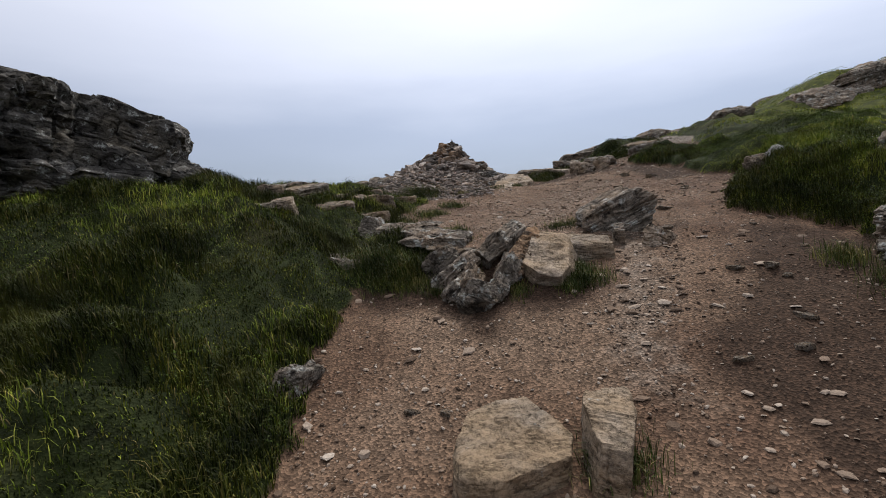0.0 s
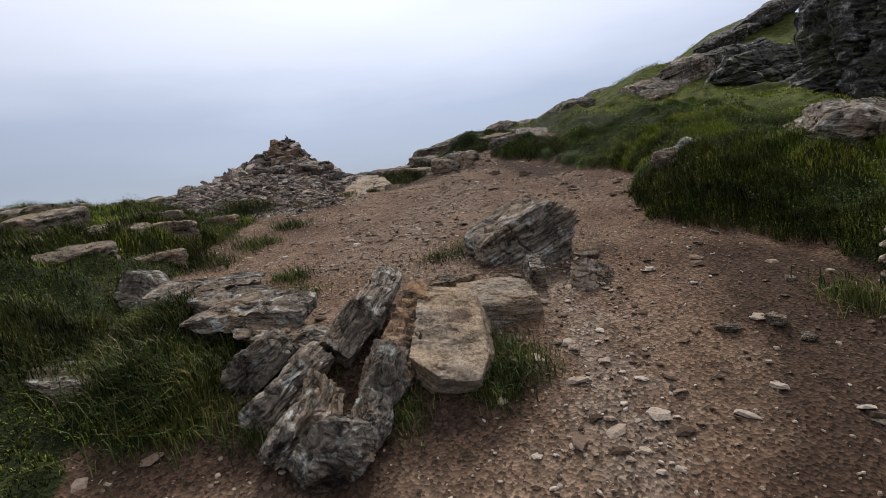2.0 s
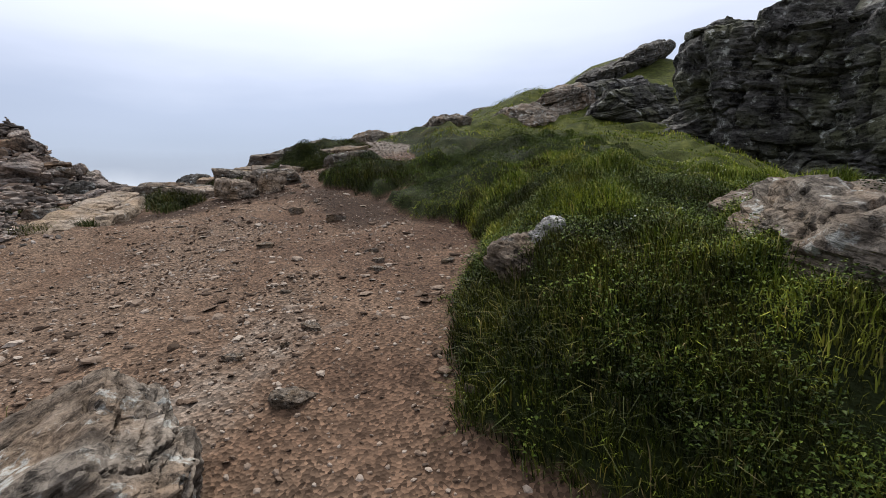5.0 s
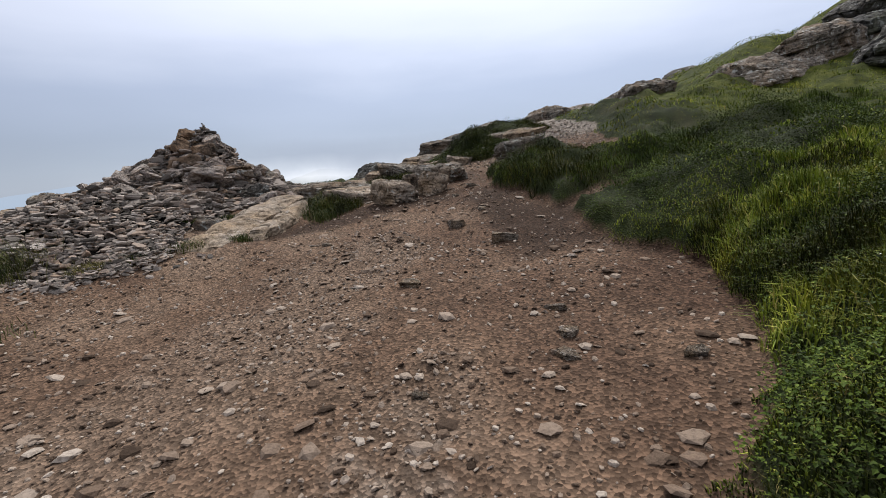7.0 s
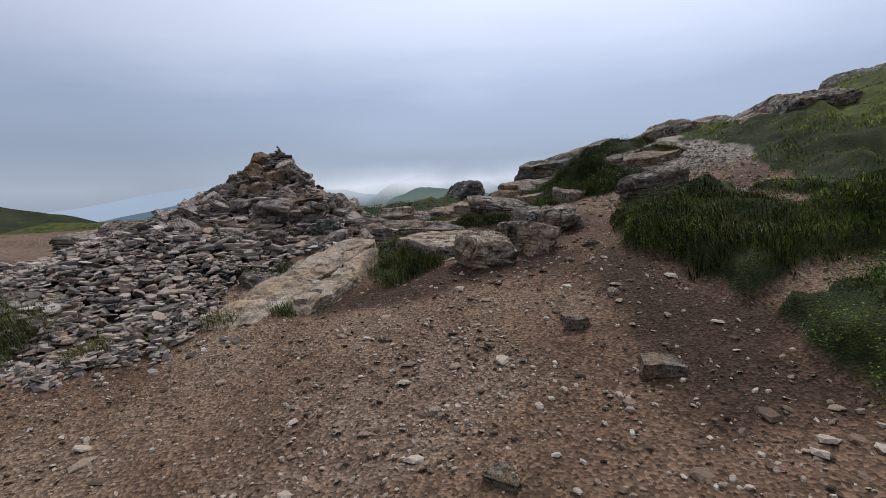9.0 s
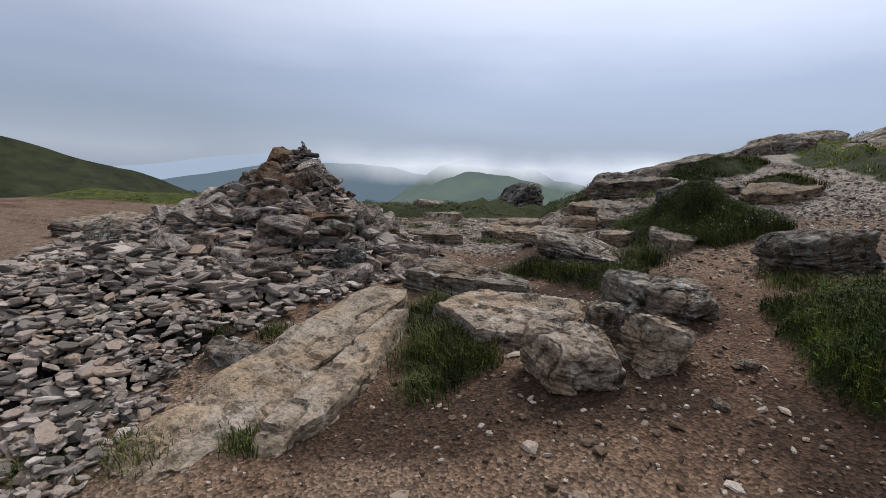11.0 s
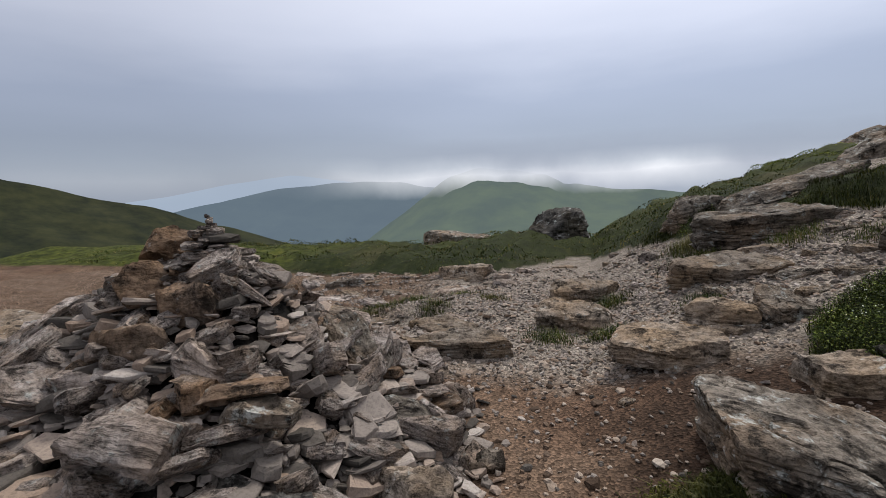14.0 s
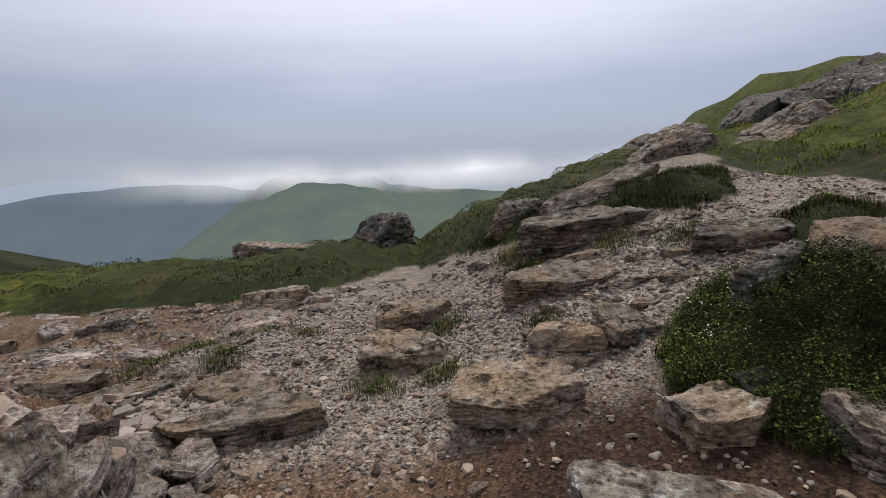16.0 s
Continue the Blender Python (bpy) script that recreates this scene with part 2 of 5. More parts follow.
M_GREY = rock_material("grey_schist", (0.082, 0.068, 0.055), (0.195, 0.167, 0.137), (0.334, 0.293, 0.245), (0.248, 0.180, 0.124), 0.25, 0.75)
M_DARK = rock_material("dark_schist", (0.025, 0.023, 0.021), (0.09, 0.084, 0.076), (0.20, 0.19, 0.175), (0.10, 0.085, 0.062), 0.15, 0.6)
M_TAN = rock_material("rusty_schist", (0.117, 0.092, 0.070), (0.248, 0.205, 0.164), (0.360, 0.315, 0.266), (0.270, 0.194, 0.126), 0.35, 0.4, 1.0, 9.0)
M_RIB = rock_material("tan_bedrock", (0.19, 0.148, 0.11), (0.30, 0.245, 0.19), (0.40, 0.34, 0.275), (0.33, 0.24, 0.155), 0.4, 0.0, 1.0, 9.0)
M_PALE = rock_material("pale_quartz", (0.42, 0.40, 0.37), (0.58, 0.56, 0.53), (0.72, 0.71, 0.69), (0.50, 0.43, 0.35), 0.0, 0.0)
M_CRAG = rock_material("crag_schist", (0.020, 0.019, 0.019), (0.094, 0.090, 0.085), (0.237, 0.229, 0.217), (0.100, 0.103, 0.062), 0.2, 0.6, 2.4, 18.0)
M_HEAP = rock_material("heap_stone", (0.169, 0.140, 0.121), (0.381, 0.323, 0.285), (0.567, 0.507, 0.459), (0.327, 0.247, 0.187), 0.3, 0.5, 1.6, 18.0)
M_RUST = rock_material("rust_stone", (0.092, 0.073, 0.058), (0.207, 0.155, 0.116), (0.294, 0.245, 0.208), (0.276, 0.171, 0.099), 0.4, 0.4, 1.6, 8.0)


def island_stone_material(name, stops, lo=0.6, hi=1.25):
    m, n, l, bsdf = material(name)
    geo = n.new("ShaderNodeNewGeometry")
    co = n.new("ShaderNodeTexCoord").outputs["Object"]
    colour = ramp_node(n, l, geo.outputs["Random Per Island"], stops)
    grain = noise_node(n, l, co, 60.0, 5.0, 0.7)
    colour = mix_node(n, l, ramp_node(n, l, grain, [(0.3, (lo,) * 3), (0.7, (hi,) * 3)]), (0, 0, 0), colour)
    l.new(colour, bsdf.inputs["Base Color"])
    bump_node(n, l, bsdf, grain, 0.006)
    return m


M_RUBBLE = island_stone_material("rubble_stone", [(0.0, (0.057, 0.051, 0.044)), (0.3, (0.207, 0.178, 0.155)), (0.6, (0.293, 0.251, 0.218)), (0.8, (0.276, 0.201, 0.149)), (1.0, (0.414, 0.368, 0.328))])
M_PEBBLE = island_stone_material("pebble_stone", [(0.0, (0.048, 0.032, 0.022)), (0.35, (0.168, 0.118, 0.085)), (0.7, (0.293, 0.230, 0.179)), (1.0, (0.419, 0.355, 0.295))])


def leaf_material(name, stops, dry, dry_from):
    m, n, l, bsdf = material(name)
    geo = n.new("ShaderNodeNewGeometry")
    co = n.new("ShaderNodeTexCoord").outputs["Object"]
    colour = ramp_node(n, l, geo.outputs["Random Per Island"], stops)
    patch = noise_node(n, l, co, 0.9, 4.0, 0.6)
    colour = mix_node(n, l, ramp_node(n, l, patch, [(dry_from, (0, 0, 0)), (dry_from + 0.2, (0.8, 0.8, 0.8))]), colour, dry)
    lush = noise_node(n, l, co, 3.2, 4.0, 0.6)
    colour = mix_node(n, l, 1.0, colour, ramp_node(n, l, lush, [(0.34, (0.28, 0.33, 0.28)), (0.52, (0.95, 0.95, 0.9)), (0.68, (1.55, 1.45, 1.25))]), "MULTIPLY")
    wide = noise_node(n, l, co, 1.1, 5.0, 0.65)
    colour = mix_node(n, l, 1.0, colour, ramp_node(n, l, wide, [(0.36, (0.62, 0.64, 0.6)), (0.55, (1.05, 1.05, 1.05)), (0.7, (1.4, 1.35, 1.2))]), "MULTIPLY")
    l.new(colour, bsdf.inputs["Base Color"])
    bsdf.inputs["Roughness"].default_value = 0.55
    return m


M_GRASS = leaf_material("grass_blades", [(0.0, (0.053, 0.078, 0.011)), (0.4, (0.158, 0.209, 0.025)), (0.8, (0.284, 0.337, 0.046)), (0.95, (0.374, 0.359, 0.083)), (1.0, (0.448, 0.351, 0.164))], (0.261, 0.236, 0.045), 0.52)
# darker copy of the grass: shade among tall blades and overhangs is in its colour
M_GRASS_SHADE = leaf_material("shaded_grass_blades", [(0.0, (0.008, 0.011, 0.002)), (0.45, (0.024, 0.033, 0.004)), (0.8, (0.062, 0.071, 0.009)), (0.95, (0.119, 0.109, 0.025)), (1.0, (0.198, 0.158, 0.079))], (0.084, 0.082, 0.020), 0.5)
M_SEDGE = leaf_material("sedge_blades", [(0.0, (0.03, 0.045, 0.012)), (0.5, (0.065, 0.09, 0.022)), (0.85, (0.14, 0.135, 0.045)), (1.0, (0.25, 0.2, 0.1))], (0.16, 0.13, 0.055), 0.52)
M_HERB = leaf_material("herb_leaves", [(0.0, (0.020, 0.033, 0.006)), (0.5, (0.073, 0.112, 0.019)), (1.0, (0.146, 0.190, 0.037))], (0.117, 0.156, 0.029), 0.6)
M_BUSH = leaf_material("dark_bush_leaves", [(0.0, (0.007, 0.013, 0.002)), (0.5, (0.032, 0.050, 0.009)), (0.85, (0.108, 0.144, 0.029)), (1.0, (0.216, 0.252, 0.063))], (0.054, 0.076, 0.014), 0.55)
M_FLOWER, _n, _l, _b = material("white_petals")
_b.inputs["Base Color"].default_value = (0.72, 0.72, 0.6, 1)


def ground_material():
    """Trodden brown earth, pale grit and the felt under the grass, darkened for the shade between blades, mixed by the
    mesh's own masks.
    """
    m, n, l, bsdf = material("hill_ground")
    geo = n.new("ShaderNodeNewGeometry").outputs["Position"]
    masks = []
    for name in ("turf", "grit", "loam", "sward", "chips"):
        a = n.new("ShaderNodeAttribute")
        a.attribute_name = name
        masks.append(a.outputs["Fac"])
    big, mid, fine = noise_node(n, l, geo, 0.8, 5.0), noise_node(n, l, geo, 6.0, 6.0, 0.65), noise_node(n, l, geo, 55.0, 5.0, 0.7)
    earth = ramp_node(n, l, big, [(0.33, (0.085, 0.051, 0.034)), (0.5, (0.135, 0.087, 0.058)), (0.68, (0.187, 0.131, 0.092))])
    earth = mix_node(n, l, ramp_node(n, l, mid, [(0.35, (0.7, 0.7, 0.7)), (0.65, (1.15, 1.15, 1.15))]), (0, 0, 0), earth)
    grit = ramp_node(n, l, mid, [(0.3, (0.099, 0.066, 0.045)), (0.55, (0.153, 0.107, 0.076)), (0.75, (0.213, 0.159, 0.119))])
    edge = math_node(n, l, "ADD", masks[1], math_node(n, l, "MULTIPLY", math_node(n, l, "SUBTRACT", mid, 0.5), 0.9))
    colour = mix_node(n, l, ramp_node(n, l, edge, [(0.15, (0, 0, 0)), (0.9, (1, 1, 1))]), earth, grit)
    colour = mix_node(n, l, ramp_node(n, l, math_node(n, l, "ADD", masks[2], math_node(n, l, "MULTIPLY", math_node(n, l, "SUBTRACT", mid, 0.5), 0.8)), [(0.0, (0, 0, 0)), (0.8, (0.9, 0.9, 0.9))]), colour, (0.040, 0.025, 0.017))
    chips = ramp_node(n, l, mid, [(0.3, (0.134, 0.112, 0.091)), (0.5, (0.210, 0.180, 0.150)), (0.72, (0.277, 0.246, 0.210))])
    colour = mix_node(n, l, ramp_node(n, l, math_node(n, l, "ADD", masks[4], math_node(n, l, "MULTIPLY", math_node(n, l, "SUBTRACT", mid, 0.5), 0.8)), [(0.2, (0, 0, 0)), (0.8, (1, 1, 1))]), colour, chips)
    cell = n.new("ShaderNodeTexVoronoi")
    cell.inputs["Scale"].default_value = 70.0
    l.new(geo, cell.inputs["Vector"])
    speck = ramp_node(n, l, cell.outputs["Color"], [(0.0, (0.3, 0.29, 0.28)), (0.5, (0.85, 0.85, 0.85)), (1.0, (1.75, 1.7, 1.66))])
    colour = mix_node(n, l, 1.0, colour, speck, "MULTIPLY")
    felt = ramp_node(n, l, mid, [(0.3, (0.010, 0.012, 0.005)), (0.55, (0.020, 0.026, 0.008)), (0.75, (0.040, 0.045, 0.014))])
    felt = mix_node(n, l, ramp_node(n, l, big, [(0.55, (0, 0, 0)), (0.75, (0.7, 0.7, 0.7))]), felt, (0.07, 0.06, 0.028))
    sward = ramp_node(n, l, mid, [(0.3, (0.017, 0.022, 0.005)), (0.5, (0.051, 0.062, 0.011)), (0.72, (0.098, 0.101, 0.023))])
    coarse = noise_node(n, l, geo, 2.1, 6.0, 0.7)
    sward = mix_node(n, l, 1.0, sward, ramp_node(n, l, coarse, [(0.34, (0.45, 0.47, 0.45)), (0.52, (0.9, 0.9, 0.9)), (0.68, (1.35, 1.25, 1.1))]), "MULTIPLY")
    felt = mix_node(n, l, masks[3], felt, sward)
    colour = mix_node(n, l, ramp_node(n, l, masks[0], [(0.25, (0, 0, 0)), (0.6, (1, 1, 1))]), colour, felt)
    l.new(colour, bsdf.inputs["Base Color"])
    height = mix_node(n, l, 0.45, mix_node(n, l, 0.5, mid, fine), cell.outputs["Distance"])
    bump_node(n, l, bsdf, height, 0.016)
    return m


M_GROUND = ground_material()


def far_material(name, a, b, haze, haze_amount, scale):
    """Hill country seen through much moist air: its own colours, the veil of airlight painted over them as an even
    glow.
    """
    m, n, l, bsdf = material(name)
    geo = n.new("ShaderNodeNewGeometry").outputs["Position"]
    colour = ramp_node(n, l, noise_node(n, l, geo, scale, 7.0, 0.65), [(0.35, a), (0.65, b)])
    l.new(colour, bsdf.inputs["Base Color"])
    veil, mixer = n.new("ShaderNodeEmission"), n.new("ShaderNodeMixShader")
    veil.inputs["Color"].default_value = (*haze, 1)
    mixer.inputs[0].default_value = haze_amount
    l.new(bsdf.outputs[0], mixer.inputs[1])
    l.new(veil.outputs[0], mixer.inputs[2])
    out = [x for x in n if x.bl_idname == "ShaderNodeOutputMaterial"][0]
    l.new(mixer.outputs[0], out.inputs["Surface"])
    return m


# ---- plan: where turf grows, where grit lies ----
TURF = [
    # the knoll beside the path, up to the hillside
    [(4.95, 3.6), (4.75, 4.5), (4.85, 4.95), (4.75, 5.25), (4.4, 5.75), (4.45, 6.35), (4.72, 7.0), (5.38, 7.85), (5.58, 8.6), (5.22, 9.6),
     (4.95, 10.4), (4.55, 11.2), (4.6, 11.95), (5.2, 12.5), (6.5, 13.2), (6.9, 15.0), (6.8, 16.6), (7.0, 18.6), (7.6, 21), (9, 60), (90, 60), (90, -30), (5.5, -30), (5.5, 1.5)],
    # the bank on the other side
    [(1.1, -6), (1.0, 2.1), (0.9, 2.6), (0.74, 3.0), (0.64, 3.35), (0.76, 3.8), (0.66, 4.3), (0.58, 4.7), (0.45, 5.3), (0.42, 6.1), (0.5, 7.0), (0.3, 8.0), (0.42, 9.1), (-0.4, 9.6), (-1.4, 10.4), (-3.0, 10.6), (-8, 11.5), (-60, 14), (-60, -30), (0.9, -30)],
    # under the layered slab
    [(0.35, 5.0), (0.75, 4.5), (1.2, 4.5), (1.45, 4.75), (1.4, 5.3), (1.0, 5.9), (0.4, 6.0)],
    # behind the saddle, to the brink
    [(-60, 20.5), (-8, 19.2), (-2.8, 18.8), (0, 18.1), (1.3, 18.4), (2.3, 20.0), (3.2, 18.6), (3.75, 17.7), (4.4, 18.2), (5.2, 19.2), (6.4, 20.2), (8.5, 24), (9, 60), (-60, 60)],
    # hummocks beside and above the upper path
    [(3.75, 14.35), (4.0, 14.0), (4.1, 13.75), (4.7, 13.55), (5.4, 14.0), (5.2, 14.8), (4.6, 15.2), (4.1, 14.95)],
    [(5.3, 15.4), (5.9, 15.2), (6.25, 15.5), (6.1, 16.3), (5.4, 16.0)],
    [(4.3, 17.9), (4.75, 17.35), (5.2, 16.65), (5.95, 17.0), (6.3, 18.0), (5.4, 18.6), (4.6, 18.3)],
    [(2.85, 13.2), (3.0, 12.95), (3.3, 12.5), (3.7, 12.35), (4.05, 12.7), (4.15, 13.3), (3.5, 13.5)],
    [(2.3, 12.2), (2.38, 11.7), (2.55, 11.2), (2.9, 10.95), (3.1, 11.2), (2.8, 12.0)],
]
BARE = [
    [(5.0, 10.15), (5.5, 10.5), (6.1, 10.72), (5.85, 10.28), (5.5, 10.08), (5.1, 9.98)],
    [(6.0, 12.9), (6.7, 12.2), (6.9, 11.9), (6.6, 11.4), (5.95, 11.6)],
    [(6.1, 15.3), (6.75, 14.2), (6.7, 12.8), (6.3, 13.5)],
    [(7.8, 12.95), (9.0, 13.3), (8.2, 12.2), (7.7, 12.4)],
    [(8.7, 13.7), (10.2, 14.7), (10.5, 14.3), (9.1, 13.1)],
]
LOAM = [
    [(3.25, 3.4), (3.75, 4.4), (4.2, 5.5), (4.7, 5.3), (4.9, 4.8), (5.3, 4.4), (5.4, 1.5), (3.4, 1.6)],
    [(0.7, 4.35), (1.3, 4.15), (1.9, 3.85), (2.5, 4.25), (2.9, 4.7), (2.3, 4.7), (1.5, 4.7), (0.8, 4.8)],
    [(2.9, 5.3), (3.5, 5.2), (3.7, 5.6), (3.4, 5.7), (2.9, 5.6)],
    [(2.3, 10.4), (3.2, 10.6), (4.0, 10.9), (4.4, 11.6), (3.6, 11.4), (2.6, 10.9)],
    [(2.5, 13.0), (3.9, 13.1), (4.4, 13.9), (4.0, 14.6), (3.3, 14.4), (2.7, 13.9)],
    [(3.0, 12.2), (4.3, 11.9), (4.4, 12.5), (3.3, 12.5)],
    [(4.5, 9.0), (5.2, 9.2), (5.5, 8.6), (4.9, 10.4), (4.4, 11.3), (4.3, 10.2)],
]
GRIT = [
    [(2.5, 3.2), (3.1, 3.0), (3.3, 4.4), (3.6, 6.2), (4.2, 7.0), (3.9, 7.8), (3.0, 6.6), (2.9, 4.8)],
    [(1.6, 6.2), (2.6, 5.6), (3.0, 7.4), (4.0, 9.5), (3.6, 10.5), (2.6, 9.0)],
    [(1.2, 14.6), (2.2, 14.3), (4.0, 14.7), (5.6, 13.4), (6.6, 14.5), (5.3, 17), (6.5, 18.3), (7.5, 19.5), (6.5, 20), (5.4, 18.4), (3, 18.5), (1, 18.2), (0.4, 16)],
    [(-6, 12.5), (-1, 12), (-0.5, 16), (0.5, 18), (-4, 18.8), (-9, 18)],
]
HEAP = [(-2.5, 13.6), (-2.3, 11.6), (-0.9, 10.1), (0.3, 9.5), (1.1, 9.4), (1.68, 9.85), (1.25, 11.05), (1.6, 11.75), (1.95, 12.5), (2.18, 13.1), (1.85, 13.9), (1.2, 14.75), (0.5, 15.6), (-0.7, 15.3), (-2.0, 14.8)]
PEAK = (0.34, 13.50)


def turf_mask(x, y):
    """Distance inside the nearest piece of turf, its edge frayed; negative outside."""
    wob = 0.10 * fbm(x * 2.3, y * 2.3, 0, 3, 11) + 0.05 * vnoise(x * 9, y * 9, 0, 12)
    bare = np.max([poly_distance(x, y, p) for p in BARE], axis=0)
    return np.minimum(np.max([poly_distance(x, y, p) for p in TURF], axis=0), 0.03 - bare) + wob


def loam_mask(x, y):
    return np.max([poly_distance(x, y, p) for p in LOAM], axis=0) + 0.18 * fbm(x * 2.1, y * 2.1, 0, 3, 25)


def grit_mask(x, y):
    return np.max([poly_distance(x, y, p) for p in GRIT], axis=0) + 0.25 * fbm(x * 1.7, y * 1.7, 0, 2, 21)


def ground(x, y):
    x, y = np.asarray(x, float), np.asarray(y, float)
    d = turf_mask(x, y)
    near = smooth(60, 20, np.hypot(x - 3, y - 8))
    tall = 0.16 + 0.26 * smooth(4.0, 4.6, x) * smooth(12.8, 11.2, y) + 0.10 * smooth(1.5, 0.5, x) * smooth(7, 5, y)
    step = tall * (0.38 * smooth(-0.03, 0.12, d) + 0.62 * smooth(0.05, 0.85, d)) + (0.13 * fbm(x * 1.1, y * 1.1, 0, 3, 31) + 0.17 * np.abs(vnoise(x * 2.6, y * 2.6, 0, 35))) * smooth(0.1, 0.6, d)
    rough = 0.02 * fbm(x * 1.5, y * 1.5, 0, 3, 41) + 0.010 * fbm(x * 8, y * 8, 0, 3, 51) * smooth(0.2, -0.1, d)
    slabs = 0.05 * np.round(2.2 * fbm(x * 0.9, y * 1.6, 0, 2, 71)) * smooth(13.5, 14.5, y) * smooth(0.1, -0.3, d) * smooth(2.4, 0.6, x) * smooth(30, 20, y)
    return base_height(x, y) + near * (step + rough + slabs) + (1 - near) * 6.0 * fbm(x * 0.01, y * 0.01, 0, 4, 61) * smooth(60, 200, np.hypot(x - 3, y - 8))


def gz(x, y):
    return float(ground(np.array([x]), np.array([y]))[0])


def heap_height(x, y):
    """The top of the piled stones: a steep cairn and its skirt of rubble down the slope."""
    r = np.hypot(np.where(x < PEAK[0], 0.52, 1.0) * (x - PEAK[0]), y - PEAK[1])
    q = np.minimum(r, 1.3)
    cone = 3.34 - 1.15 * q + 0.27 * q * q - 0.52 * (r - q)
    skirt = base_height(x, y) + 0.36 * np.exp(-((x + 0.05) / 1.15) ** 2 - ((y - 11.3) / 1.25) ** 2) + 0.05
    return np.maximum(cone, skirt) + 0.06 * fbm(x * 2.2, y * 2.2, 0, 2, 81)


# ---- builders ----
def mesh_object(name, verts, faces, mat, parent=None, smooth_faces=False):
    me = bpy.data.meshes.new(name)
    me.from_pydata(verts, [], faces)
    me.materials.append(mat)
    if smooth_faces:
        me.polygons.foreach_set("use_smooth", [True] * len(me.polygons))
    ob = new(name, me)
    ob.parent = parent
    return ob


def array_mesh(name, co, faces, mat):
    """A mesh from numpy arrays: vertices (n, 3) and equal-sided faces (m, k)."""
    me = bpy.data.meshes.new(name)
    m, k = faces.shape
    me.vertices.add(len(co))
    me.vertices.foreach_set("co", co.astype(np.float32).ravel())
    me.loops.add(m * k)
    me.loops.foreach_set("vertex_index", faces.astype(np.int32).ravel())
    me.polygons.add(m)
    me.polygons.foreach_set("loop_start", np.arange(0, m * k, k, dtype=np.int32))
    me.polygons.foreach_set("loop_total", np.full(m, k, dtype=np.int32))
    me.update(calc_edges=True)
    me.polygons.foreach_set("use_smooth", np.zeros(m, bool))
    me.materials.append(mat)
    return me


def cube_sphere(n):
    """Directions and quads of a cube's grid, n cells a side, welded."""
    index, dirs, quads = {}, [], []
    ticks = [math.tan((i / n - 0.5) * math.pi / 2) for i in range(n + 1)]

    def corner(p):
        key = tuple(round(c, 5) for c in p)
        if key not in index:
            index[key] = len(dirs)
            dirs.append(p)
        return index[key]
    for axis in range(3):
        for side in (-1, 1):
            def place(i, j):
                p = [0, 0, 0]
                p[axis], p[(axis + 1) % 3], p[(axis + 2) % 3] = side, ticks[i] * side, ticks[j]
                return corner(tuple(p))
            for i in range(n):
                for j in range(n):
                    quads.append((place(i, j), place(i + 1, j), place(i + 1, j + 1), place(i, j + 1)))
    d = np.array(dirs, float)
    return d / np.linalg.norm(d, axis=1)[:, None], np.array(quads)


SPHERES = {}


